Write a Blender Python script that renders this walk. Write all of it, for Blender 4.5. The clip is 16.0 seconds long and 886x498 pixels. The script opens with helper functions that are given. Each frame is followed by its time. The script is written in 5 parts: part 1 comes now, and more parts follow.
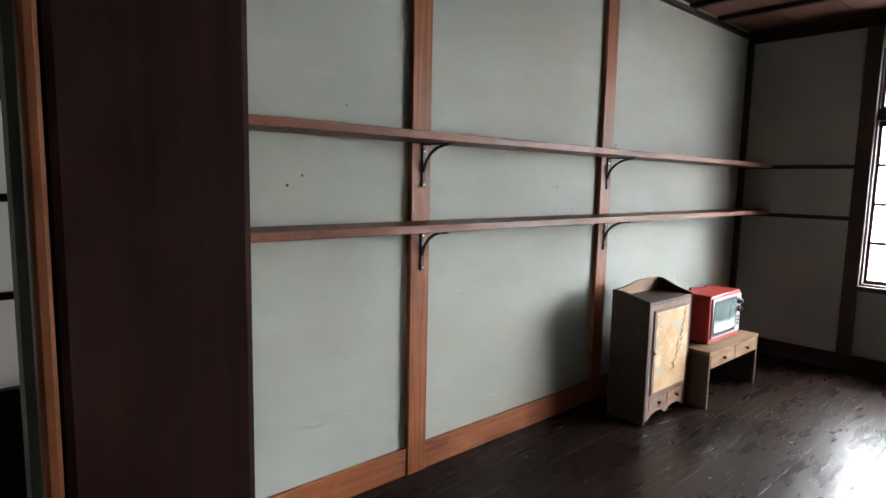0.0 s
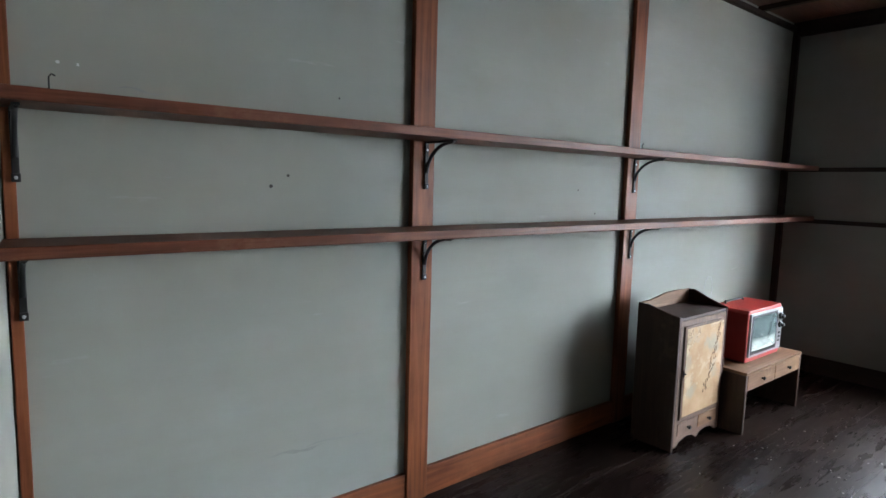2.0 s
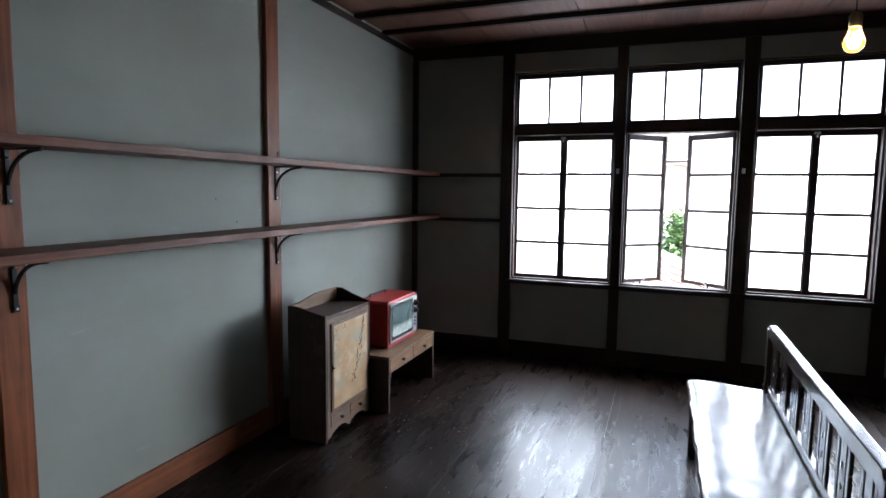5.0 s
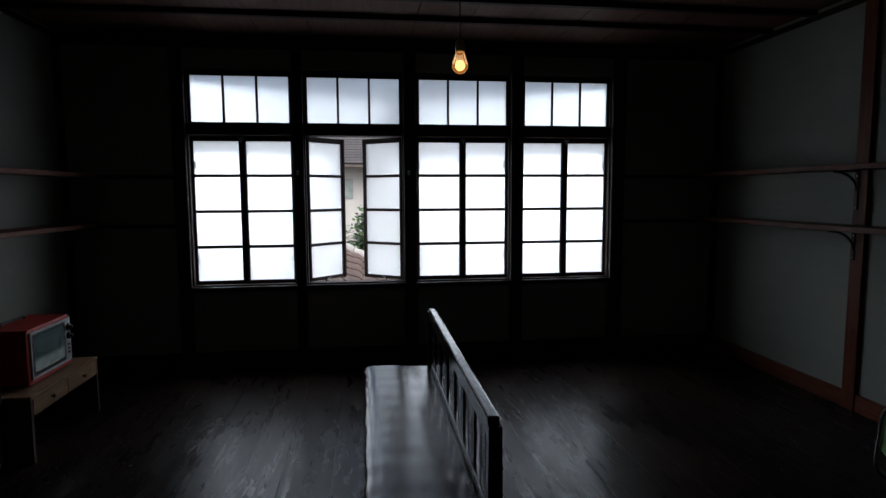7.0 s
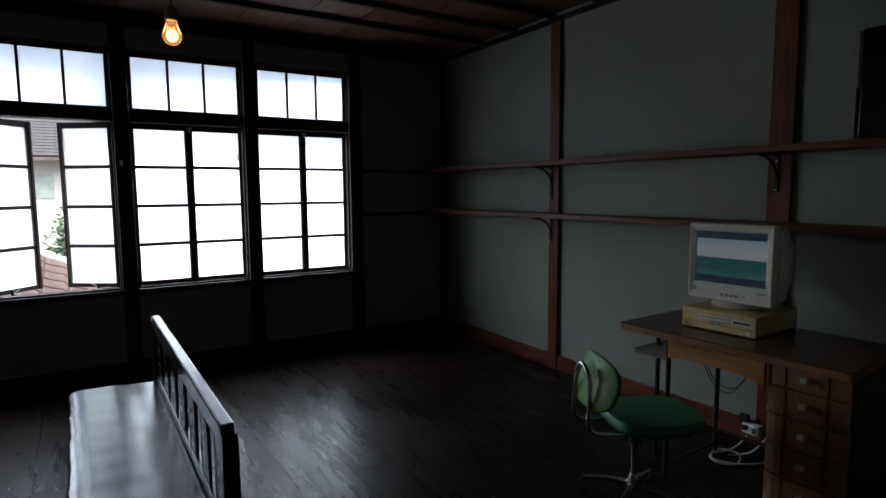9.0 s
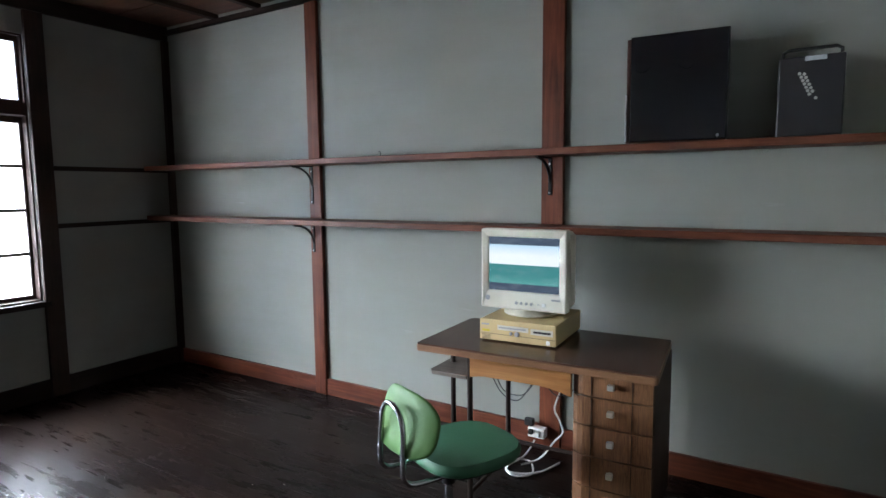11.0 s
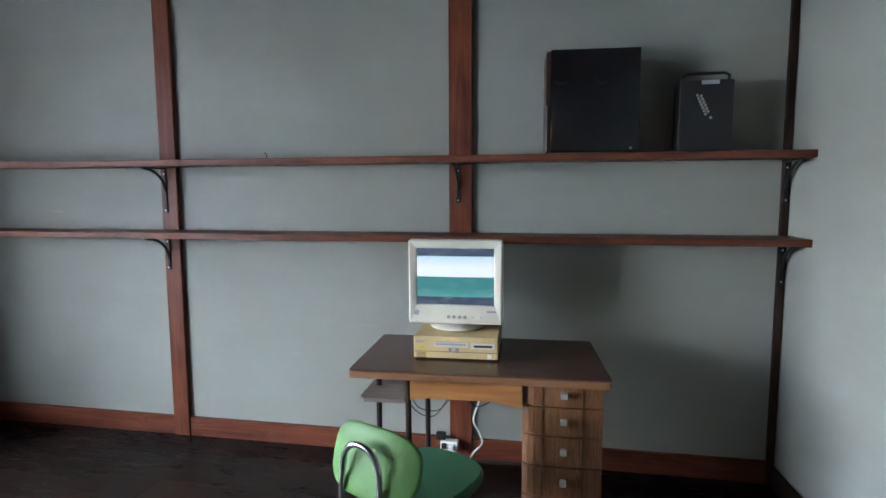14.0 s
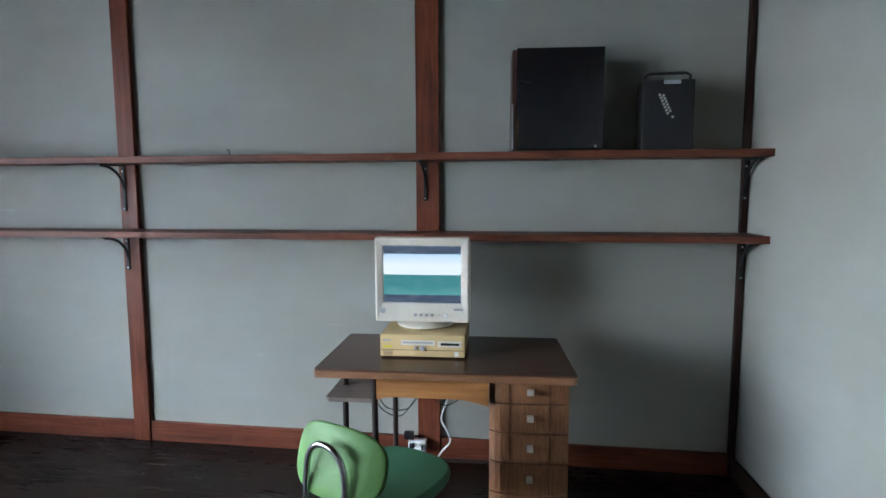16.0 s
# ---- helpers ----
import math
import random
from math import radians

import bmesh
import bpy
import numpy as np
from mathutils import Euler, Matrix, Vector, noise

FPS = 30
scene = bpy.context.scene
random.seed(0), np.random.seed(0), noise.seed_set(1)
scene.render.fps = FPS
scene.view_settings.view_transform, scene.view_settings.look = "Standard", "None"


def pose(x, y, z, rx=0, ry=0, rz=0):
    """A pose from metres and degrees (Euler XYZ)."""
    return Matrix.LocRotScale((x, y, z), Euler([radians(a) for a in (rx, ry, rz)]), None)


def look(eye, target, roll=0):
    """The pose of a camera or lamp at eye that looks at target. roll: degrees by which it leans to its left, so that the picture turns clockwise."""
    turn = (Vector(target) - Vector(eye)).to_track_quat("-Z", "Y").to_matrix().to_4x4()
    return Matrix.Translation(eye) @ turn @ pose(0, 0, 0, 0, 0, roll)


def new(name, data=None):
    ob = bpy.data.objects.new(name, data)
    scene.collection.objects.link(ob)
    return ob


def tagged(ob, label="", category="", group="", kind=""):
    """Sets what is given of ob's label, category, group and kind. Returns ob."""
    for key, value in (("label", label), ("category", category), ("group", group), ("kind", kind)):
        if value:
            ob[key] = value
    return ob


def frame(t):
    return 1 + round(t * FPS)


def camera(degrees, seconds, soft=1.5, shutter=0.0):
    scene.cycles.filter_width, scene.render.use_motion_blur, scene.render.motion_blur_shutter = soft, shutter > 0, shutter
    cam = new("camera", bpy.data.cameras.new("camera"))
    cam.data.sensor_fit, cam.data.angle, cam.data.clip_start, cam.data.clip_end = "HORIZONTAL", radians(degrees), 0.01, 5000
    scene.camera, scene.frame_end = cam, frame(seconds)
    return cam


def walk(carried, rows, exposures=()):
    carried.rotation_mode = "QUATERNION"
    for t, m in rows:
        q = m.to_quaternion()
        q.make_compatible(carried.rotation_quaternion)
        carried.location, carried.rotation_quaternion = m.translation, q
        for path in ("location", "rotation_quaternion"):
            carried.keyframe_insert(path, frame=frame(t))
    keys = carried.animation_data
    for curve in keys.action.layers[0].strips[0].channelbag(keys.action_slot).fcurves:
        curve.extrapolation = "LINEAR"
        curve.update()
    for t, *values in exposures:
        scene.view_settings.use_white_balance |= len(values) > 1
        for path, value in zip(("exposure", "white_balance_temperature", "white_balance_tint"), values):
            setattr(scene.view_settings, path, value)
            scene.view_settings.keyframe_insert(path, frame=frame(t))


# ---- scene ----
cam = camera(74.9, 16.0)
PATH = [
    (0, (0.368, -0.004, 1.408), (1.689, 1.48, 1.176), 1.2),
    (0.5, (0.458, 0.078, 1.427), (1.789, 1.553, 1.2), 1.4),
    (1, (0.524, 0.1, 1.427), (1.852, 1.578, 1.204), 1.4),
    (1.5, (0.588, 0.086, 1.409), (1.885, 1.592, 1.192), 1.4),
    (2, (0.614, 0.101, 1.407), (1.853, 1.655, 1.181), 1.5),
    (2.5, (0.644, 0.103, 1.402), (1.806, 1.713, 1.167), 1.7),
    (3, (0.655, 0.082, 1.42), (1.796, 1.708, 1.189), 1.7),
    (3.5, (0.65, 0.049, 1.441), (1.877, 1.611, 1.21), 1.7),
    (4, (0.668, -0.003, 1.432), (2.147, 1.327, 1.221), 1.2),
    (4.5, (0.694, -0.049, 1.443), (2.392, 0.987, 1.236), 1.0),
    (5, (0.71, -0.087, 1.448), (2.571, 0.617, 1.246), 0.7),
    (5.2, (0.723, -0.133, 1.423), (2.623, 0.461, 1.234), 0.3),
    (7.5, (0.723, -0.3, 1.454), (2.652, -0.79, 1.252), -0.2),
    (8, (0.731, -0.326, 1.435), (2.588, -1.04, 1.234), -0.4),
    (8.5, (0.72, -0.309, 1.414), (2.493, -1.214, 1.22), -0.3),
    (9, (0.776, -0.337, 1.406), (2.457, -1.403, 1.204), -0.4),
    (9.5, (0.916, -0.447, 1.388), (2.496, -1.655, 1.183), -0.4),
    (10, (0.996, -0.521, 1.398), (2.44, -1.89, 1.2), -0.4),
    (10.2, (1.044, -0.532, 1.407), (2.41, -1.979, 1.207), -0.5),
    (12.3, (1.776, -0.484, 1.427), (2.374, -2.382, 1.233), 0.0),
    (12.5, (1.834, -0.456, 1.426), (2.392, -2.367, 1.234), 0.0),
    (13, (1.896, -0.459, 1.45), (2.381, -2.389, 1.249), -0.2),
    (13.5, (1.917, -0.48, 1.454), (2.339, -2.424, 1.25), -0.4),
    (14, (1.917, -0.484, 1.463), (2.296, -2.436, 1.251), -0.3),
    (14.5, (1.917, -0.485, 1.457), (2.261, -2.445, 1.25), -0.3),
    (15, (1.91, -0.486, 1.457), (2.227, -2.45, 1.248), -0.3),
    (15.5, (1.91, -0.488, 1.459), (2.203, -2.455, 1.248), -0.4),
    (16, (1.901, -0.497, 1.446), (2.181, -2.467, 1.238), -0.2),
]
EXPOSURES = [(0.0, 5.72, 7000, 11), (0.6, 5.47, 6650, 11), (1.2, 5.3, 6400, 10), (3.8, 5.2, 6350, 10), (4.5, 4.9, 6200, 10), (5.2, 4.25, 6150, 10), (7.3, 1.1, 6350, 9), (8.6, 1.55, 6300, 9),
             (9.2, 2.8, 6250, 9), (9.7, 4.1, 6300, 10), (10.2, 4.8, 6300, 10), (12.3, 5.35, 6100, 10), (13.2, 5.26, 6100, 10), (16.0, 5.16, 5950, 10)]
walk(cam, [(t, look(eye, target, roll)) for t, eye, target, roll in PATH], EXPOSURES)

# ---------- world, sun, daylight at the windows ----------
world = bpy.data.worlds.new("world")
scene.world = world
world.use_nodes = True
wn = world.node_tree.nodes
sky = wn.new("ShaderNodeTexSky")
sky.sky_type, sky.sun_disc, sky.dust_density = "NISHITA", False, 7.0
sky.sun_elevation, sky.sun_rotation = radians(52), radians(250)
wn["Background"].inputs["Strength"].default_value = 0.12
world.node_tree.links.new(sky.outputs["Color"], wn["Background"].inputs["Color"])

sun = new("sun", bpy.data.lights.new("sun", "SUN"))
sun.data.energy, sun.data.angle, sun.data.color = 0.6, radians(25), (1.0, 0.96, 0.9)
sun.matrix_world = look((0, 0, 0), (math.sin(radians(70)) * 0.6, -0.3, -0.85))


def window_light(y0, y1, z0, z1, radiance, tilt, turn):
    """Daylight from the sky at one opening: it comes in from above, so the lamp leans down into the room."""
    lamp = new("window_daylight", bpy.data.lights.new("window_daylight", "AREA"))
    w, h = y1 - y0, (z1 - z0) * 1.3
    lamp.data.shape, lamp.data.size, lamp.data.size_y = "RECTANGLE", w, h
    lamp.data.spread = radians(132)
    lamp.data.energy = radiance * math.pi * w * h
    lamp.data.color = (0.85, 0.92, 1.0)
    eye = Vector((EAST + 0.18 + 0.5 * h * math.sin(radians(tilt)) + 0.5 * w * math.sin(radians(abs(turn))), (y0 + y1) / 2, (z0 + z1) / 2))
    lamp.matrix_world = look(eye, eye + Vector((-math.cos(radians(tilt)) * math.cos(radians(turn)), math.cos(radians(tilt)) * math.sin(radians(turn)), -math.sin(radians(tilt)))))
    return lamp


# ---------- plan ----------
NORTH, SOUTH, EAST, CEIL = 2.09, -3.47, 5.68, 2.72
OPENINGS = [(0.306, 1.147), (-0.605, 0.221), (-1.535, -0.712), (-2.450, -1.640)]
SILL, HEAD, BAR0, BAR1 = 0.679, 2.454, 1.927, 2.01
DAYLIGHT = 0.88
window_light(OPENINGS[0][0], OPENINGS[0][1] + 0.5, SILL, BAR0, DAYLIGHT * 1.5, 52, -31)
window_light(OPENINGS[3][0] - 0.5, OPENINGS[2][1], SILL, BAR0, DAYLIGHT * 1.35, 52, 31)
window_light(OPENINGS[1][0], OPENINGS[0][1] + 0.3, BAR1, HEAD, DAYLIGHT * 0.9, 58, -31)
window_light(OPENINGS[3][0] - 0.3, OPENINGS[2][1], BAR1, HEAD, DAYLIGHT * 0.9, 58, 31)
# daylight behind the glazed door of the hall
hall_lamp = new("hall_daylight", bpy.data.lights.new("hall_daylight", "AREA"))
hall_lamp.data.shape, hall_lamp.data.size, hall_lamp.data.size_y, hall_lamp.data.energy = "RECTANGLE", 0.85, 0.85, 0.010
hall_lamp.matrix_world = look((0.084, 1.45, 1.40), (0.084, 0, 1.40))


# ---------- materials ----------
def material(name, rough=0.5, metal=0.0, spec=0.5):
    m = bpy.data.materials.new(name)
    m.use_nodes = True
    b = m.node_tree.nodes["Principled BSDF"]
    b.inputs["Roughness"].default_value, b.inputs["Metallic"].default_value = rough, metal
    b.inputs["Specular IOR Level"].default_value = spec
    return m, m.node_tree.nodes, m.node_tree.links, b


def coords(n, l, scale):
    tc, mp = n.new("ShaderNodeTexCoord"), n.new("ShaderNodeMapping")
    mp.inputs["Scale"].default_value = scale
    l.new(tc.outputs["Object"], mp.inputs["Vector"])
    return mp.outputs["Vector"]


def noise_tex(n, l, vec, scale, detail=4.0, rough=0.55, dist=0.0):
    t = n.new("ShaderNodeTexNoise")
    t.inputs["Scale"].default_value, t.inputs["Detail"].default_value = scale, detail
    t.inputs["Roughness"].default_value, t.inputs["Distortion"].default_value = rough, dist
    l.new(vec, t.inputs["Vector"])
    return t.outputs["Fac"]


def ramp(n, l, fac, stops):
    r = n.new("ShaderNodeValToRGB")
    e = r.color_ramp.elements
    while len(e) < len(stops):
        e.new(0.5)
    for el, (p, c) in zip(e, stops):
        el.position, el.color = p, (*c, 1)
    l.new(fac, r.inputs["Fac"])
    return r.outputs["Color"]


def mixed(n, l, a, b, fac, how="MIX"):
    m = n.new("ShaderNodeMix")
    m.data_type, m.blend_type = "RGBA", how
    for sock, v in ((6, a), (7, b), (0, fac)):
        if isinstance(v, (int, float)):
            m.inputs[sock].default_value = v
        elif isinstance(v, tuple):
            m.inputs[sock].default_value = (*v, 1)
        else:
            l.new(v, m.inputs[sock])
    return m.outputs[2]


def bump(n, l, b, height, strength, dist=0.002):
    k = n.new("ShaderNodeBump")
    k.inputs["Strength"].default_value, k.inputs["Distance"].default_value = strength, dist
    l.new(height, k.inputs["Height"])
    l.new(k.outputs["Normal"], b.inputs["Normal"])


def value_range(n, l, fac, a, b):
    r = n.new("ShaderNodeMapRange")
    r.inputs["To Min"].default_value, r.inputs["To Max"].default_value = a, b
    l.new(fac, r.inputs["Value"])
    return r.outputs["Result"]


def vary(n, l, col, amount):
    """Shade a colour a little by the object's own random number."""
    oi, hs = n.new("ShaderNodeObjectInfo"), n.new("ShaderNodeHueSaturation")
    l.new(value_range(n, l, oi.outputs["Random"], 1 - amount, 1 + amount), hs.inputs["Value"])
    l.new(col, hs.inputs["Color"])
    return hs.outputs["Color"]


def wood(name, dark, light, axis="z", rough=(0.35, 0.6), grain=1.0, wear=None, vary_by=0.0, spec=0.4):
    m, n, l, b = material(name, spec=spec)
    s = {"x": (0.7, 14, 14), "y": (14, 0.7, 14), "z": (14, 14, 0.7)}[axis]
    vec = coords(n, l, tuple(v * grain for v in s))
    g = noise_tex(n, l, vec, 2.2, 6, 0.62, 1.4)
    fine = noise_tex(n, l, vec, 9.0, 3, 0.6)
    big = noise_tex(n, l, coords(n, l, (1, 1, 1)), 2.3, 4, 0.6)
    col = ramp(n, l, g, [(0.28, dark), (0.55, tuple((p + q) / 2 for p, q in zip(dark, light))), (0.75, light)])
    col = mixed(n, l, col, tuple(v * 0.45 for v in dark), value_range(n, l, fine, -0.25, 0.5))
    col = mixed(n, l, col, tuple(min(1, v * 1.25) for v in light), value_range(n, l, big, -0.5, 0.75))
    if wear:
        w = ramp(n, l, noise_tex(n, l, coords(n, l, (1, 1, 1)), 6.0, 8, 0.7), [(0.58, (0, 0, 0)), (0.72, (1, 1, 1))])
        col = mixed(n, l, col, wear, mixed(n, l, (0, 0, 0), w, 0.6))
    if vary_by:
        col = vary(n, l, col, vary_by)
    l.new(col, b.inputs["Base Color"])
    l.new(value_range(n, l, big, *rough), b.inputs["Roughness"])
    bump(n, l, b, g, 0.25, 0.002)
    return m


def plain(name, c, rough=0.5, metal=0.0, var=0.18, scale=6.0, bumps=0.1, spec=0.5, grime=0.0):
    m, n, l, b = material(name, rough, metal, spec)
    vec = coords(n, l, (1, 1, 1))
    big, fine = noise_tex(n, l, vec, scale, 5, 0.6), noise_tex(n, l, vec, scale * 14, 3, 0.6)
    col = ramp(n, l, big, [(0.3, tuple(v * (1 - var) for v in c)), (0.7, tuple(min(1, v * (1 + var)) for v in c))])
    if grime:
        col = mixed(n, l, col, tuple(v * 0.4 for v in c), value_range(n, l, noise_tex(n, l, vec, scale * 4, 6, 0.7), -grime, grime))
    l.new(col, b.inputs["Base Color"])
    l.new(value_range(n, l, fine, max(0.02, rough - 0.08), min(1, rough + 0.1)), b.inputs["Roughness"])
    if bumps:
        bump(n, l, b, fine, bumps, 0.001)
    return m


def plaster_material(name="pale_green_plaster", shade_tone=None):
    m, n, l, b = material(name, 0.85, 0, 0.25)
    vec = coords(n, l, (1, 1, 1))
    big = noise_tex(n, l, vec, 0.9, 5, 0.6)
    streak = noise_tex(n, l, coords(n, l, (0.22, 0.22, 1.3)), 5, 6, 0.65)
    weave = noise_tex(n, l, coords(n, l, (28, 28, 150)), 2, 4, 0.65)
    spots = noise_tex(n, l, vec, 7.5, 8, 0.72)
    col = ramp(n, l, big, [(0.3, (0.241, 0.256, 0.234)), (0.7, (0.302, 0.317, 0.295))])
    col = mixed(n, l, col, (0.223, 0.227, 0.194), value_range(n, l, streak, -0.35, 0.7))
    soil = ramp(n, l, noise_tex(n, l, coords(n, l, (1, 1, 0.8)), 0.75, 3, 0.5), [(0.40, (0, 0, 0)), (0.64, (1, 1, 1))])
    col = mixed(n, l, col, (0.262, 0.249, 0.208), mixed(n, l, (0, 0, 0), soil, 0.5))
    rub = ramp(n, l, noise_tex(n, l, coords(n, l, (0.8, 0.8, 5)), 3.2, 5, 0.6), [(0.68, (0, 0, 0)), (0.76, (1, 1, 1))])
    col = mixed(n, l, col, (0.40, 0.41, 0.39), mixed(n, l, (0, 0, 0), rub, 0.35))
    st = ramp(n, l, spots, [(0.66, (0, 0, 0)), (0.78, (1, 1, 1))])
    col = mixed(n, l, col, (0.360, 0.374, 0.353), mixed(n, l, (0, 0, 0), st, 0.4))
    dk = ramp(n, l, noise_tex(n, l, vec, 11, 4, 0.6), [(0.74, (0, 0, 0)), (0.77, (1, 1, 1))])
    col = mixed(n, l, col, (0.144, 0.137, 0.115), mixed(n, l, (0, 0, 0), dk, 0.35))
    # mottled darker tone that paints in the shade of a backlit wall
    if shade_tone:
        col = mixed(n, l, col, shade_tone, value_range(n, l, noise_tex(n, l, vec, 1.4, 6, 0.65), 0.15, 0.9))
    l.new(col, b.inputs["Base Color"])
    bump(n, l, b, weave, 0.18, 0.001)
    return m


def floor_material():
    m, n, l, b = material("dark_lacquered_floorboard", 0.35, 0, 0.125)
    g = noise_tex(n, l, coords(n, l, (0.8, 12, 12)), 3, 6, 0.65, 0.6)
    big = noise_tex(n, l, coords(n, l, (0.6, 1, 1)), 1.3, 5, 0.6)
    col = ramp(n, l, g, [(0.3, (0.0035, 0.0024, 0.0022)), (0.7, (0.010, 0.0058, 0.0048))])
    bare = ramp(n, l, noise_tex(n, l, coords(n, l, (0.7, 1.2, 1)), 1.6, 5, 0.6, 0.6), [(0.36, (0, 0, 0)), (0.80, (1, 1, 1))])
    col = mixed(n, l, col, (0.028, 0.0145, 0.0092), mixed(n, l, (0, 0, 0), bare, mixed(n, l, (0.35, 0.35, 0.35), big, 0.6)))
    chips = ramp(n, l, noise_tex(n, l, coords(n, l, (0.5, 1.3, 1)), 46, 5, 0.6), [(0.75, (0, 0, 0)), (0.79, (1, 1, 1))])
    col = mixed(n, l, col, (0.15, 0.115, 0.095), mixed(n, l, (0, 0, 0), chips, 0.45))
    scratch = ramp(n, l, noise_tex(n, l, coords(n, l, (0.9, 26, 1)), 3.0, 5, 0.7), [(0.70, (0, 0, 0)), (0.76, (1, 1, 1))])
    col = mixed(n, l, col, (0.085, 0.055, 0.042), mixed(n, l, (0, 0, 0), scratch, 0.35))
    col = vary(n, l, col, 0.10)
    l.new(col, b.inputs["Base Color"])
    scuff = noise_tex(n, l, coords(n, l, (1.2, 7, 1)), 5, 6, 0.7)
    worn = noise_tex(n, l, coords(n, l, (0.45, 3.6, 1)), 2.6, 7, 0.70)
    rough = mixed(n, l, mixed(n, l, worn, scuff, 0.4), (0.9, 0.9, 0.9), mixed(n, l, (0, 0, 0), scratch, 0.4))
    l.new(ramp(n, l, mixed(n, l, rough, bare, 0.12), [(0.24, (0.14, 0.14, 0.14)), (0.76, (0.47, 0.47, 0.47))]), b.inputs["Roughness"])
    cup = noise_tex(n, l, coords(n, l, (0.35, 5.5, 1)), 2.0, 3, 0.5)
    bump(n, l, b, mixed(n, l, mixed(n, l, g, scuff, 0.4), cup, 0.55), 0.38, 0.006)
    return m


def frosted_glass(name, tint, rough):
    m, n, l, b = material(name, rough, 0, 0.5)
    b.inputs["Transmission Weight"].default_value, b.inputs["IOR"].default_value = 1.0, 1.15
    col = ramp(n, l, noise_tex(n, l, coords(n, l, (1, 1, 1)), 3, 5, 0.6), [(0.2, tuple(v * 0.90 for v in tint)), (0.8, tint)])
    l.new(col, b.inputs["Base Color"])
    tr, mx = n.new("ShaderNodeBsdfTranslucent"), n.new("ShaderNodeMixShader")
    l.new(col, tr.inputs["Color"])
    mx.inputs["Fac"].default_value = 0.28
    l.new(b.outputs["BSDF"], mx.inputs[1])
    l.new(tr.outputs["BSDF"], mx.inputs[2])
    l.new(mx.outputs["Shader"], n["Material Output"].inputs["Surface"])
    return m


def glow(name, c, strength):
    m, n, l, b = material(name, 0.4)
    b.inputs["Base Color"].default_value = (*c, 1)
    b.inputs["Emission Color"].default_value = (*c, 1)
    b.inputs["Emission Strength"].default_value = strength
    return m


PLASTER = plaster_material()
# window wall's copy of the plaster, its backlit shade put into the colour
BACKLIT_PLASTER = plaster_material("backlit_plaster", (0.150, 0.135, 0.132))
FLOOR = floor_material()
POST = wood("red_brown_cedar_post", (0.062, 0.017, 0.008), (0.28, 0.088, 0.033), "z", (0.35, 0.6), grain=0.7, spec=0.22)
RAIL_X = wood("red_brown_cedar_board_x", (0.065, 0.019, 0.009), (0.28, 0.090, 0.035), "x", (0.35, 0.6), grain=0.7, wear=(0.24, 0.10, 0.045), spec=0.22)
SHELF = wood("red_brown_shelf_board", (0.055, 0.017, 0.010), (0.175, 0.057, 0.028), "x", (0.35, 0.65), wear=(0.17, 0.075, 0.045), spec=0.22)
# near-black timber, far darker than the cedar of the red-brown posts
DARK_Z = wood("dark_timber_z", (0.014, 0.0068, 0.005), (0.038, 0.018, 0.012), "z", (0.5, 0.7), spec=0.2)
DARK_Y = wood("dark_timber_y", (0.010, 0.0055, 0.0045), (0.028, 0.014, 0.010), "y", (0.5, 0.7), spec=0.2)
JAMB = wood("near_black_doorpost_timber", (0.013, 0.0056, 0.0046), (0.040, 0.0160, 0.0125), "z", (0.6, 0.8), spec=0.05)
POST_RED = wood("dark_red_cedar_post", (0.042, 0.0105, 0.006), (0.195, 0.054, 0.024), "z", (0.35, 0.6), grain=0.7, spec=0.22)
RAIL_RED = wood("dark_red_cedar_board_x", (0.045, 0.012, 0.007), (0.19, 0.054, 0.026), "x", (0.35, 0.6), grain=0.7, wear=(0.17, 0.065, 0.035), spec=0.22)
NICKEL = plain("dull_nickel", (0.74, 0.72, 0.67), 0.30, 0.6, var=0.06, bumps=0.02)
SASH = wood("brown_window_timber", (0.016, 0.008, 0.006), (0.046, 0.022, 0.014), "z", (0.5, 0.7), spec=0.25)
CEILING = wood("reddish_ceiling_boards", (0.05, 0.021, 0.013), (0.145, 0.062, 0.036), "x", (0.5, 0.75))
PANE = frosted_glass("frosted_window_glass", (0.95, 0.95, 0.945), 0.6)
IRON = plain("black_iron", (0.012, 0.012, 0.012), 0.5, 0.4)
BENCH = wood("black_lacquered_bench_wood", (0.014, 0.010, 0.009), (0.040, 0.028, 0.022), "x", (0.14, 0.30), spec=0.5)
BENCH_SEAT = wood("glossy_rippled_seat_lacquer", (0.016, 0.011, 0.010), (0.044, 0.030, 0.024), "x", (0.16, 0.30), spec=0.42)
BENCH_SEAT.node_tree.nodes["Principled BSDF"].inputs["Coat Weight"].default_value = 0.15
BENCH_SEAT.node_tree.nodes["Principled BSDF"].inputs["Coat Roughness"].default_value = 0.22
# weathered brown wood, darkened further to hold the shade on the cabinet's side
CAB = wood("weathered_shade_darkened_wood", (0.024, 0.012, 0.008), (0.060, 0.031, 0.020), "z", (0.45, 0.7), wear=(0.11, 0.065, 0.042))
CAB_FRAME = wood("greyed_cabinet_frame_wood", (0.075, 0.042, 0.027), (0.175, 0.108, 0.072), "z", (0.5, 0.75))
STAND = wood("tv_stand_wood", (0.095, 0.050, 0.026), (0.215, 0.122, 0.064), "x", (0.45, 0.7), wear=(0.36, 0.25, 0.155), spec=0.25)
DESK_TOP = wood("brown_desk_veneer", (0.074, 0.036, 0.025), (0.120, 0.062, 0.043), "x", (0.16, 0.32), grain=2.0)
DESK_WOOD = wood("orange_brown_desk_wood", (0.30, 0.125, 0.035), (0.48, 0.22, 0.07), "x", (0.35, 0.55))
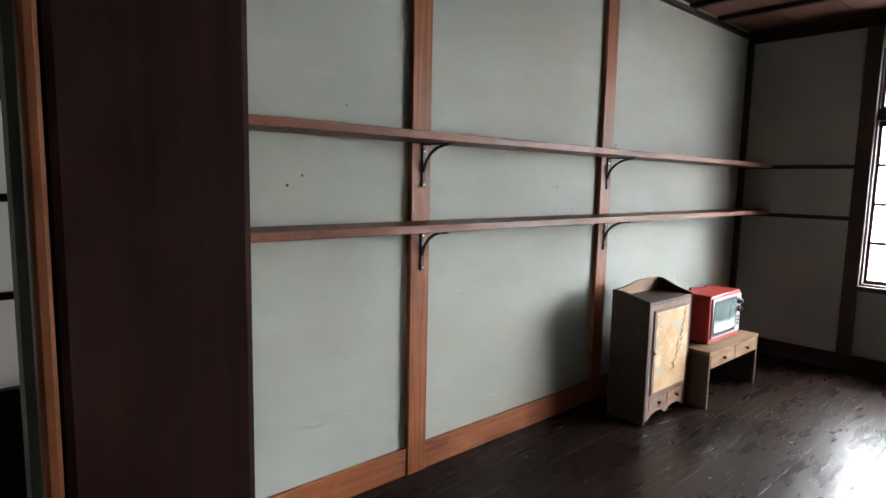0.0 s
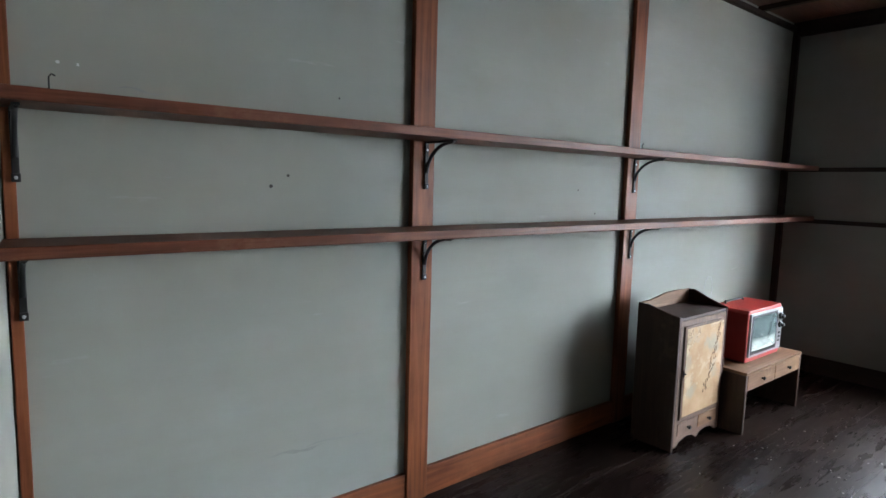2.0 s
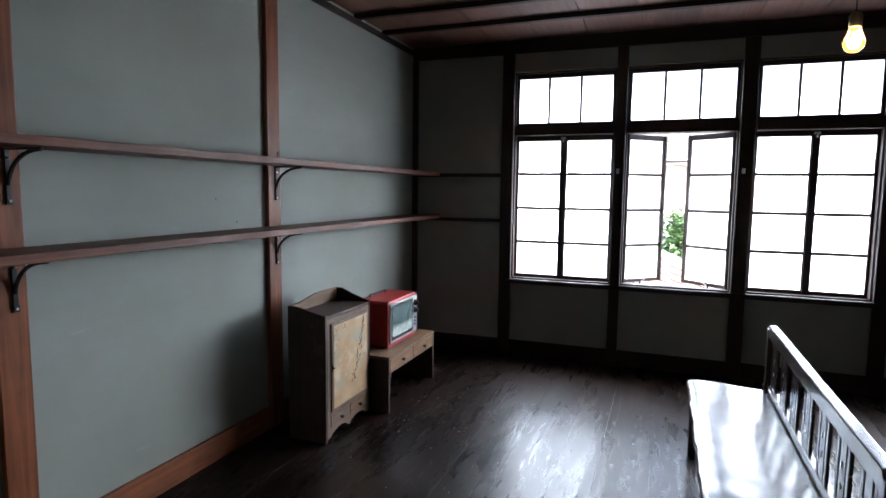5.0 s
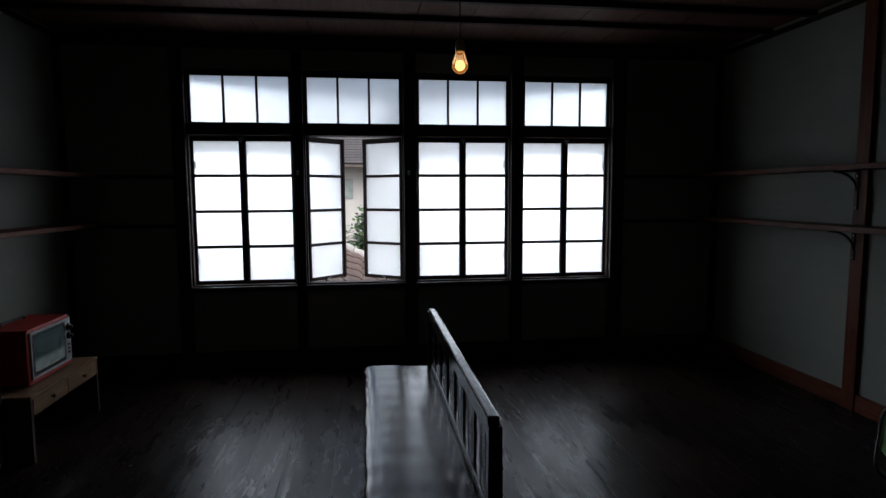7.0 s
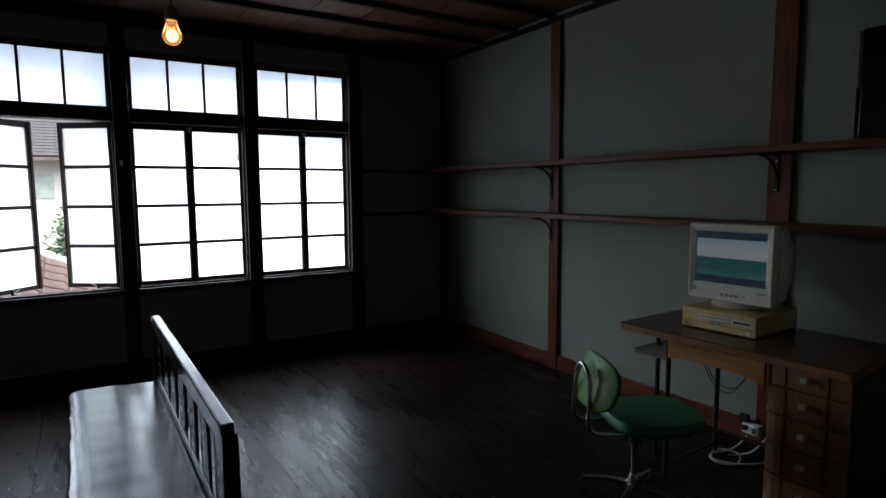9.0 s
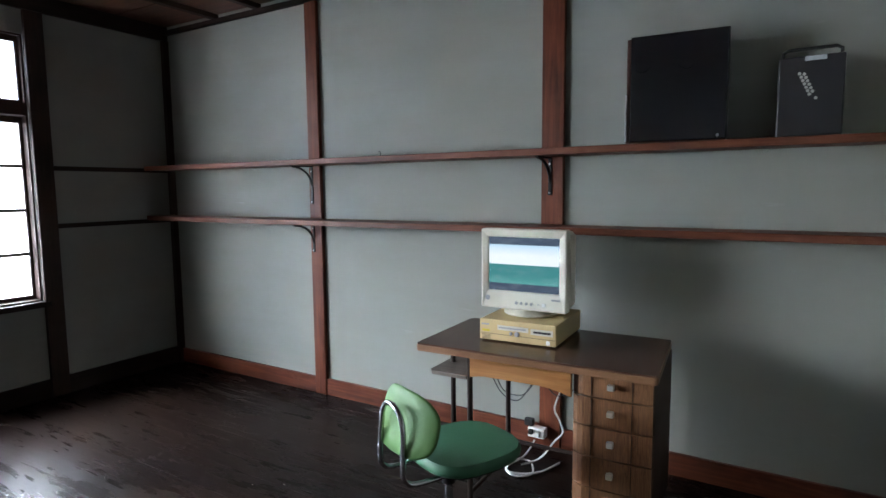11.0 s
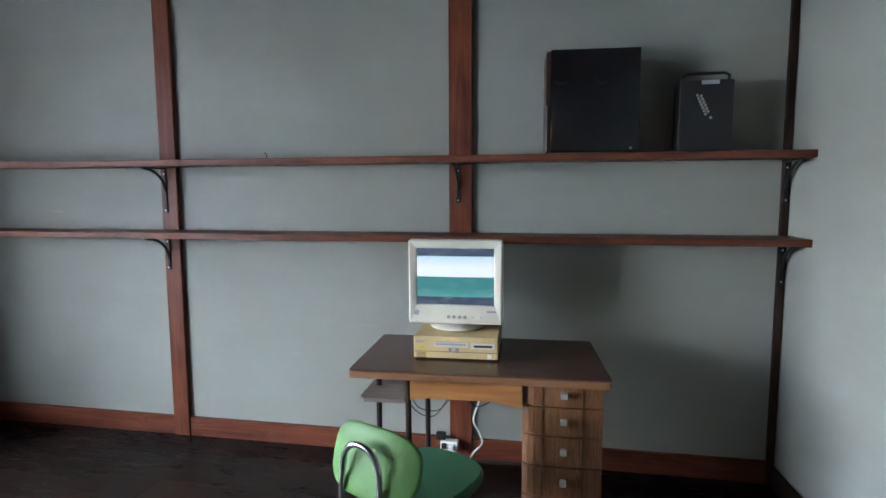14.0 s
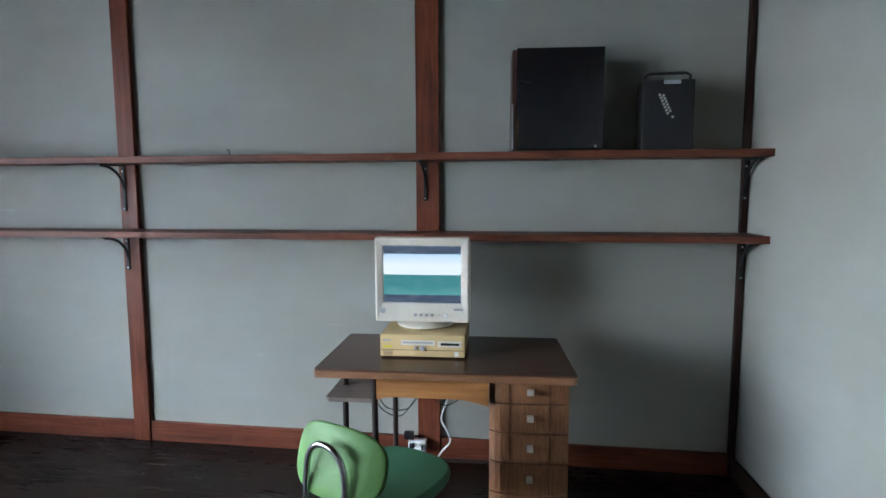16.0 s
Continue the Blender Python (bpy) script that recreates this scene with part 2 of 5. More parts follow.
DESK_EDGE = wood("worn_desk_edge", (0.16, 0.075, 0.036), (0.27, 0.135, 0.066), "x", (0.3, 0.5), grain=2.0)
ZEBRA = wood("striped_drawer_veneer", (0.072, 0.029, 0.014), (0.345, 0.165, 0.073), "z", (0.3, 0.5), grain=7.0)
RED = plain("red_plastic", (0.35, 0.025, 0.018), 0.4)
GREY = plain("grey_plastic", (0.30, 0.31, 0.32), 0.45)
SILVER = plain("silver_trim", (0.42, 0.43, 0.45), 0.35, 0.6)
CREAM = plain("aged_cream_plastic", (0.60, 0.57, 0.48), 0.5, var=0.08)
YELLOWED = plain("yellowed_computer_plastic", (0.56, 0.42, 0.20), 0.5, var=0.1)
BLACK = plain("black_vinyl", (0.010, 0.010, 0.011), 0.45)
GLOSS_BLACK = plain("glossy_black_panel", (0.006, 0.006, 0.007), 0.12, bumps=0.03)
CHROME = plain("worn_chrome", (0.55, 0.55, 0.56), 0.22, 1.0, bumps=0.03)
GREEN = plain("green_vinyl", (0.075, 0.165, 0.045), 0.52, var=0.14, grime=0.3, spec=0.3)
GREEN_SEAT = plain("green_seat_cloth", (0.038, 0.135, 0.068), 0.55, var=0.14, grime=0.3)
BROWN_METAL = plain("dark_brown_metal_tube", (0.030, 0.019, 0.016), 0.4, 0.3)
WHITE = plain("white_plastic", (0.72, 0.72, 0.70), 0.45, var=0.05)
BRASS = plain("tarnished_brass", (0.42, 0.33, 0.18), 0.35, 0.9)


# ---------- mesh helpers ----------
def box(bm, x0, x1, y0, y1, z0, z1, bev=0.0):
    r = bmesh.ops.create_cube(bm, size=1, matrix=Matrix.Translation(((x0 + x1) / 2, (y0 + y1) / 2, (z0 + z1) / 2)) @ Matrix.Diagonal((abs(x1 - x0), abs(y1 - y0), abs(z1 - z0), 1)))
    if bev:
        ed = list({e for v in r["verts"] for e in v.link_edges})
        bmesh.ops.bevel(bm, geom=ed, offset=bev, segments=2, affect="EDGES", profile=0.6)
    return bm


def boxes(*specs, bev=0.0):
    bm = bmesh.new()
    for s in specs:
        box(bm, *s[:6], bev=s[6] if len(s) > 6 else bev)
    return bm


def prism(bm, outline, plane, a0, a1, bev=0.0):
    """Extrude a 2D outline. plane 'xz' runs along y, 'yz' along x, 'xy' along z."""
    put = {"xz": lambda p, a: (p[0], a, p[1]), "yz": lambda p, a: (a, p[0], p[1]), "xy": lambda p, a: (p[0], p[1], a)}[plane]
    v0, v1 = [bm.verts.new(put(p, a0)) for p in outline], [bm.verts.new(put(p, a1)) for p in outline]
    k = len(outline)
    fs = [bm.faces.new(v0), bm.faces.new(v1[::-1])]
    fs += [bm.faces.new((v0[i], v1[i], v1[(i + 1) % k], v0[(i + 1) % k])) for i in range(k)]
    bmesh.ops.recalc_face_normals(bm, faces=fs)
    if bev:
        ed = list({e for f in fs[:2] for e in f.edges})
        bmesh.ops.bevel(bm, geom=ed, offset=bev, segments=2, affect="EDGES", profile=0.6)
    return bm


def tube(bm, pts, r, seg=8, closed=False):
    pts = [Vector(p) for p in pts]
    k, rings = len(pts), []
    up = Vector((0, 0, 1))
    for i, p in enumerate(pts):
        a, b = pts[i - 1] if (i or closed) else p, pts[(i + 1) % k] if (i < k - 1 or closed) else p
        d = (b - a).normalized()
        side = d.cross(up) if abs(d.z) < 0.95 else d.cross(Vector((1, 0, 0)))
        side.normalize()
        top = side.cross(d)
        rad = r[i] if isinstance(r, (list, tuple)) else r
        rings.append([bm.verts.new(p + rad * (math.cos(t) * side + math.sin(t) * top)) for t in [2 * math.pi * j / seg for j in range(seg)]])
    fs = []
    for i in range(k if closed else k - 1):
        A, B = rings[i], rings[(i + 1) % k]
        best = min(range(seg), key=lambda o: sum((A[j].co - B[(j + o) % seg].co).length for j in range(0, seg, 2)))
        fs += [bm.faces.new((A[j], A[(j + 1) % seg], B[(j + 1 + best) % seg], B[(j + best) % seg])) for j in range(seg)]
    for f in fs:
        f.smooth = True
    if not closed:
        fs += [bm.faces.new(rings[0]), bm.faces.new(rings[-1])]
    bmesh.ops.recalc_face_normals(bm, faces=fs)
    return bm


def lathe(bm, profile, seg=20, at=(0, 0, 0)):
    rings = [[bm.verts.new((at[0] + r * math.cos(2 * math.pi * j / seg), at[1] + r * math.sin(2 * math.pi * j / seg), at[2] + z)) for j in range(seg)] for r, z in profile]
    fs = []
    for A, B in zip(rings, rings[1:]):
        fs += [bm.faces.new((A[j], A[(j + 1) % seg], B[(j + 1) % seg], B[j])) for j in range(seg)]
    for f in fs:
        f.smooth = True
    fs += [bm.faces.new(rings[0]), bm.faces.new(rings[-1])]
    bmesh.ops.recalc_face_normals(bm, faces=fs)
    return bm


def curve_pts(f, k):
    return [f(i / (k - 1)) for i in range(k)]


def to_mesh(name, bm, mat):
    for e in bm.edges:
        e.smooth = len(e.link_faces) == 2 and e.calc_face_angle(0) < radians(50)
    me = bpy.data.meshes.new(name)
    bm.to_mesh(me)
    bm.free()
    for m in (mat if isinstance(mat, (list, tuple)) else [mat]):
        me.materials.append(m)
    return me


def part(name, bm, mat, parent, label="", m=None):
    ob = new(name, to_mesh(name, bm, mat))
    ob.parent = parent
    if m is not None:
        ob.matrix_basis = m
    return tagged(ob, label)


def thing(name, at, label, category, group="", rz=0.0):
    e = new(name)
    e.empty_display_size = 0.1
    e.matrix_basis = pose(*at, 0, 0, rz)
    return tagged(e, label, category, group)


def structure(name, bm, mat, label, category):
    return tagged(new(name, to_mesh(name, bm, mat)), label, category, "", "structure")


# ---------- the room's shell ----------
WEST_N = [(0.489, 0.28), (0.655, NORTH)]
WEST_S = [(0.72, -1.25), (0.845, SOUTH)]
structure("wall_north", boxes((-1.7, EAST + 0.15, NORTH, NORTH + 0.15, 0, CEIL)), PLASTER, "pale grey-green plaster wall with faint stains", "wall")
structure("wall_south", boxes((-1.7, EAST + 0.15, SOUTH - 0.15, SOUTH, 0, CEIL)), PLASTER, "pale grey-green plaster wall with faint stains", "wall")


def wall_with_openings():
    bm = bmesh.new()
    x0, x1 = EAST, EAST + 0.15
    box(bm, x0, x1, SOUTH, NORTH, 0, SILL)
    box(bm, x0, x1, SOUTH, NORTH, HEAD, CEIL)
    ys = [SOUTH] + [v for o in OPENINGS[::-1] for v in o] + [NORTH]
    for a, b in zip(ys[::2], ys[1::2]):
        box(bm, x0, x1, a, b, SILL, HEAD)
    return bm


structure("wall_east", wall_with_openings(), BACKLIT_PLASTER, "plaster window wall with four window openings", "wall")


def slanted(p, q, thick, z0, z1):
    d = (Vector(q) - Vector(p)).normalized()
    off = Vector((-d.y, d.x)) if -d.y < 0 else Vector((d.y, -d.x))
    bm = bmesh.new()
    return prism(bm, [tuple(p), tuple(q), (q[0] + off.x * thick, q[1] + off.y * thick), (p[0] + off.x * thick, p[1] + off.y * thick)], "xy", z0, z1)


structure("wall_west_1", slanted((WEST_N[0][0] + 0.004, WEST_N[0][1] + 0.06), WEST_N[1], 0.04, 0, CEIL), PLASTER, "pale plaster wall beside the doorway", "wall")
structure("wall_west_2", slanted(WEST_S[0], WEST_S[1], 0.12, 0, CEIL), PLASTER, "pale blue-grey plaster wall by the desk", "wall")
structure("wall_west_3", slanted((0.62, -1.25), (0.482, 0.277), 0.10, 2.25, CEIL), PLASTER, "plaster wall above the doorway", "wall")
structure("wall_hall_1", boxes((-1.7, -1.55, SOUTH, NORTH, 0, CEIL)), PLASTER, "plaster wall of the hall", "wall")
structure("wall_hall_2", boxes((-1.55, 0.60, -2.55, -2.43, 0, CEIL)), PLASTER, "plaster end wall of the hall", "wall")


def ceiling_mesh():
    bm = bmesh.new()
    box(bm, -1.7, EAST + 0.15, SOUTH - 0.15, NORTH + 0.15, CEIL + 0.02, CEIL + 0.25)
    y = SOUTH
    while y < NORTH - 0.01:
        y1 = min(y + 0.40, NORTH)
        box(bm, -1.5, EAST, y + 0.003, y1 - 0.003, CEIL, CEIL + 0.018)
        y = y1
    return bm


structure("ceiling", ceiling_mesh(), CEILING, "reddish-brown wooden board ceiling", "ceiling")
bm = bmesh.new()
x = 5.04
while x > -1.4:
    box(bm, x - 0.024, x + 0.024, SOUTH, NORTH, CEIL - 0.036, CEIL - 0.001, 0.004)
    x -= 0.455
structure("trim_ceiling_battens", bm, DARK_Y, "thin dark ceiling battens", "trim")
structure("trim_cornice", boxes((0.55, EAST - 0.03, NORTH - 0.03, NORTH - 0.001, CEIL - 0.07, CEIL - 0.034, 0.003), (0.75, EAST - 0.03, SOUTH + 0.001, SOUTH + 0.03, CEIL - 0.07, CEIL - 0.034, 0.003),
                                (EAST - 0.035, EAST - 0.001, SOUTH, NORTH, CEIL - 0.11, CEIL - 0.001, 0.003)), DARK_Y, "dark wooden ceiling moulding", "trim")

# posts on the walls
for x0, x1 in ((2.008, 2.118), (3.510, 3.622)):
    structure("trim_post", boxes((x0, x1, NORTH - 0.03, NORTH - 0.001, 0, CEIL - 0.072), bev=0.004), POST, "red-brown wooden wall post", "post")
structure("trim_post", boxes((0.658, 0.688, NORTH - 0.03, NORTH - 0.001, 0, CEIL - 0.072), bev=0.004), POST, "narrow red-brown corner post", "post")
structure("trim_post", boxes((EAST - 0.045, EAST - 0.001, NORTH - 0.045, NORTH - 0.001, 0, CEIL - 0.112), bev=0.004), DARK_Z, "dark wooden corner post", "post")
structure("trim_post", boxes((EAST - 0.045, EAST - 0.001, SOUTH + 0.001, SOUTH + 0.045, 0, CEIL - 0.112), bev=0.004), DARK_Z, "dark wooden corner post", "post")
for x0, x1 in ((2.338, 2.458), (4.030, 4.130)):
    structure("trim_post", boxes((x0, x1, SOUTH + 0.001, SOUTH + 0.03, 0, CEIL - 0.072), bev=0.004), POST_RED, "red-brown wooden wall post", "post")
# near-black instead of red cedar: shade beside the desk put into the colour
structure("trim_post", boxes((0.848, 0.880, SOUTH + 0.001, SOUTH + 0.03, 0, CEIL - 0.072), bev=0.004), DARK_Z, "narrow corner post, darkened for the shade beside the desk", "post")
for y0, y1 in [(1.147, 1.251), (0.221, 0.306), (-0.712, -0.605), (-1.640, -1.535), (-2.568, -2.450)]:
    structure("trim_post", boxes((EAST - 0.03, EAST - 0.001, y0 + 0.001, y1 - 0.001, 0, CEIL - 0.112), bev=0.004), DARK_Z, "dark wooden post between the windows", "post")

# baseboards between the posts
for x0, x1 in ((0.691, 2.007), (2.119, 3.509), (3.623, EAST - 0.046)):
    structure("baseboard", boxes((x0, x1, NORTH - 0.022, NORTH - 0.001, 0.0, 0.135), bev=0.004), RAIL_X, "red-brown wooden baseboard", "baseboard")
for x0, x1 in ((0.881, 2.337), (2.459, 4.029), (4.131, EAST - 0.046)):
    structure("baseboard", boxes((x0, x1, SOUTH + 0.001, SOUTH + 0.022, 0.0, 0.115), bev=0.004), RAIL_RED, "red-brown wooden baseboard", "baseboard")
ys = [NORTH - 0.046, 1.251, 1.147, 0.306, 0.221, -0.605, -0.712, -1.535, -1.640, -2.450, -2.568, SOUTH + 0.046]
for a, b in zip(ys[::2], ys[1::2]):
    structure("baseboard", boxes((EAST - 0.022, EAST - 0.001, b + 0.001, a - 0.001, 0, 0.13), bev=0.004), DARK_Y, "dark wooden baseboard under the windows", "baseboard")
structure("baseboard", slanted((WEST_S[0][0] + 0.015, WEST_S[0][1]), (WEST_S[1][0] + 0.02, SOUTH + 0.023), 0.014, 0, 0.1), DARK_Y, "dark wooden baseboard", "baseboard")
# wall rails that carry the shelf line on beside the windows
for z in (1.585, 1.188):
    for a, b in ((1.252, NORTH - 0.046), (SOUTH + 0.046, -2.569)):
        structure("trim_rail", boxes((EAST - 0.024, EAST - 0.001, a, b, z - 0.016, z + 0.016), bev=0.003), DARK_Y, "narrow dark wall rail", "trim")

# doorway to the hall
structure("trim_doorpost", boxes((0.405, 0.490, 0.278, 0.337, 0, CEIL - 0.001), bev=0.004), JAMB, "dark wooden doorpost", "post")
structure("trim_doorpost", boxes((0.60, 0.70, -1.35, -1.252, 0, CEIL - 0.001), bev=0.004), JAMB, "dark wooden doorpost", "post")
structure("trim_doorstop", boxes((0.3975, 0.4045, 0.2785, 0.291, 0, CEIL - 0.001), bev=0.002), POST, "worn brown door stop beside the doorpost", "trim")
structure("trim_plaster_edge", boxes((0.400, 0.420, 0.363, 0.388, 0, CEIL - 0.001)), PLASTER, "pale plaster edge beside the doorpost", "wall")


# ---------- windows ----------
def window(number, y0, y1, open_sash):
    xg = EAST + 0.055
    label = "brown timber window with frosted panes, casements " + ("standing open outwards" if open_sash else "shut")
    w = thing("window_%d" % number, (xg, (y0 + y1) / 2, SILL), label, "window")
    tagged(w, kind="structure")
    h = (y1 - y0) / 2
    top, b0, b1 = HEAD - SILL, BAR0 - SILL, BAR1 - SILL
    fw = 0.012
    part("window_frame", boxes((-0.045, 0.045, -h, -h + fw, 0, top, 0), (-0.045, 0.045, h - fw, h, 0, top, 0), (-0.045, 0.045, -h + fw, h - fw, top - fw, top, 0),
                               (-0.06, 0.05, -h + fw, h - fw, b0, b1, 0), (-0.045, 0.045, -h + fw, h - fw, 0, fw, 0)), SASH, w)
    part("window_sill", boxes((-0.088, -0.046, -h - 0.04, h + 0.04, -0.040, 0.0), bev=0.006), DARK_Y, w, "worn projecting window sill")
    # transom light of three panes
    iw = h - fw
    part("transom_sash", boxes((-0.014, 0.014, -iw, -iw + 0.02, b1, top - fw, 0), (-0.014, 0.014, iw - 0.02, iw, b1, top - fw, 0), (-0.014, 0.014, -iw + 0.02, iw - 0.02, b1, b1 + 0.022, 0), (-0.014, 0.014, -iw + 0.02, iw - 0.02, top - fw - 0.036, top - fw, 0)), SASH, w)
    wd = (2 * iw - 0.04 - 2 * 0.018) / 3
    for i in range(3):
        a = -iw + 0.02 + i * (wd + 0.018)
        p = part("pane", boxes((-0.002, 0.002, a + 0.0005, a + wd - 0.0005, b1 + 0.0225, top - fw - 0.0365)), PANE, w)
        p.visible_shadow = False
        if i < 2:
            part("muntin", boxes((-0.011, 0.011, a + wd, a + wd + 0.018, b1 + 0.022, top - fw - 0.036), bev=0.002), SASH, w)
    # two casements of four panes each
    for side in (-1, 1):
        s0, s1 = fw + 0.002, b0 - 0.002
        hinge = (0.03, side * iw, 0)
        swing = side * open_sash[0 if side < 0 else 1] if open_sash else 0
        m = pose(*hinge, 0, 0, swing)
        wid = iw - 0.001
        c = part("casement", boxes((-0.016, 0.016, 0, -side * 0.018, s0, s1, 0.002), (-0.018, 0.018, -side * (wid - 0.0275), -side * wid, s0, s1, 0),
                                   (-0.015, 0.015, -side * 0.018, -side * (wid - 0.027), s0, s0 + 0.028, 0), (-0.015, 0.015, -side * 0.018, -side * (wid - 0.027), s1 - 0.042, s1, 0)), SASH, w, m=m)
        g0, g1 = s0 + 0.028, s1 - 0.042
        ph = (g1 - g0 - 3 * 0.024) / 4
        for i in range(4):
            z = g0 + i * (ph + 0.024)
            ya, yb = -side * 0.0185, -side * (wid - 0.0275)
            p = part("pane", boxes((-0.002, 0.002, ya, yb, z + 0.0005, z + ph - 0.0005)), PANE, c)
            p.visible_shadow = False
            if i < 3:
                part("muntin", boxes((-0.012, 0.012, ya, yb, z + ph, z + ph + 0.024), bev=0.003), SASH, c)
        if side > 0:
            part("astragal", boxes((-0.028, -0.0185, -side * (wid - 0.020), -side * (wid + (0.0 if open_sash else 0.020)), s0, s1), bev=0.002), SASH, c)
        for z in (0.2, 0.98):
            part("hinge", boxes((0.014, 0.024, -side * 0.002, -side * 0.03, z, z + 0.06), bev=0.002), IRON, c)
    if open_sash:
        for side in (-1, 1):
            part("stay_bar", tube(bmesh.new(), [(-0.02, side * 0.26, 0.03), (0.06, side * 0.24, 0.034), (0.14, side * 0.22, 0.04)], 0.005, 6), IRON, w, "iron casement stay")
            part("stay_peg", boxes((-0.03, -0.018, side * 0.255 - 0.006, side * 0.255 + 0.006, 0.022, 0.06)), IRON, w)
    else:
        part("latch", boxes((-0.036, -0.022, -0.02, 0.02, b0 - 0.035, b0 - 0.02), (-0.036, -0.026, -0.005, 0.005, b0 - 0.06, b0 - 0.02), bev=0.002), SILVER, w, "small metal latch")
    return w


for i, (y0, y1) in enumerate(OPENINGS):
    window(i + 1, y0, y1, (36, 44) if i == 1 else None)
for y, x in ((0.27, EAST - 0.036), (-0.645, EAST - 0.036)):
    hook = thing("window_hook", (x, y, 1.62), "small pale metal window catch on a dark post", "catch", "window catches")
    part("plate", boxes((-0.003, 0.004, -0.012, 0.012, -0.02, 0.02), bev=0.001), SILVER, hook)
    part("peg", tube(bmesh.new(), [(0, 0, 0), (-0.02, 0, 0.002), (-0.026, 0, 0.014)], 0.004, 6), SILVER, hook)


# ---------- shelves and brackets ----------
def wall_shelf(x0, x1, yw, yf, z):
    s = thing("wall_shelf", ((x0 + x1) / 2, (yw + yf) / 2, z), "long red-brown wooden wall shelf, scuffed front edge", "shelf", "long wall shelves")
    hl, hd = (x1 - x0) / 2, abs(yw - yf) / 2
    front = -1 if yf < yw else 1
    part("board", boxes((-hl, hl, -hd, hd - 0.014, -0.032, 0.0) if front > 0 else (-hl, hl, -hd + 0.014, hd, -0.032, 0.0), bev=0.003), SHELF, s)
    part("front_edge", boxes((-hl, hl, hd - 0.0135, hd, -0.033, 0.001) if front > 0 else (-hl, hl, -hd, -hd + 0.0135, -0.033, 0.001), bev=0.004), SHELF, s, "scuffed rounded front edge")
    return s


ZU, ZL = 1.610, 1.226
for z in (ZU, ZL):
    wall_shelf(0.632, EAST - 0.025, NORTH - 0.031, 1.822, z)
    wall_shelf(0.820, EAST - 0.025, SOUTH + 0.031, -3.212, z + 0.004)


def bracket(x, y, z, toward, depth=0.19, drop=0.185):
    b = thing("shelf_bracket", (x, y, z), "black iron shelf bracket with a curved arm", "bracket", "iron shelf brackets")
    s = toward
    part("wall_leg", boxes((-0.009, 0.009, 0, s * 0.007, -drop, 0), (-0.011, 0.011, 0, s * 0.009, -drop - 0.012, -drop + 0.012), bev=0.002), IRON, b)
    part("shelf_leg", boxes((-0.009, 0.009, s * 0.007, s * depth, -0.008, -0.001), bev=0.002), IRON, b)
    arc = curve_pts(lambda t: (0, s * (0.008 + (depth - 0.02) * (1 - math.cos(t * math.pi / 2))), -0.13 + 0.123 * math.sin(t * math.pi / 2)), 10)
    part("curved_arm", tube(bmesh.new(), arc, 0.0075, 8), IRON, b)
    for zz in (-drop, -0.035):
        part("screw", lathe(bmesh.new(), [(0.005, 0), (0.005, 0.003), (0.002, 0.004)], 8), SILVER, b, m=pose(0, s * 0.009, zz, -90 * s, 0, 0))
    return b


for z in (ZU, ZL):
    for x in (0.688, 2.072, 3.575):
        bracket(x, NORTH - 0.031, z - 0.033, -1)
    for x in (0.868, 2.408, 4.100):
        bracket(x, SOUTH + 0.031, z - 0.029, 1, drop=0.24 if x > 4 and z > 1.5 else 0.185)


def small_hook(x, y, z, tall=0.03):
    k = new("shelf_hook", to_mesh("shelf_hook", tube(bmesh.new(), [(0, 0, -0.001), (0, 0, tall), (0.006, 0, tall + 0.008), (0.014, 0, tall + 0.004)], 0.0022, 6), IRON))
    k.location = (x, y, z)
    return tagged(k, "small bent iron hook on a shelf edge", "hook", "shelf hooks")


small_hook(0.755, 1.84, ZU)
small_hook(3.30, 1.84, ZU, 0.02)
small_hook(3.36, -3.23, ZU + 0.004, 0.02)
small_hook(0.94, -3.23, ZU + 0.004, 0.02)


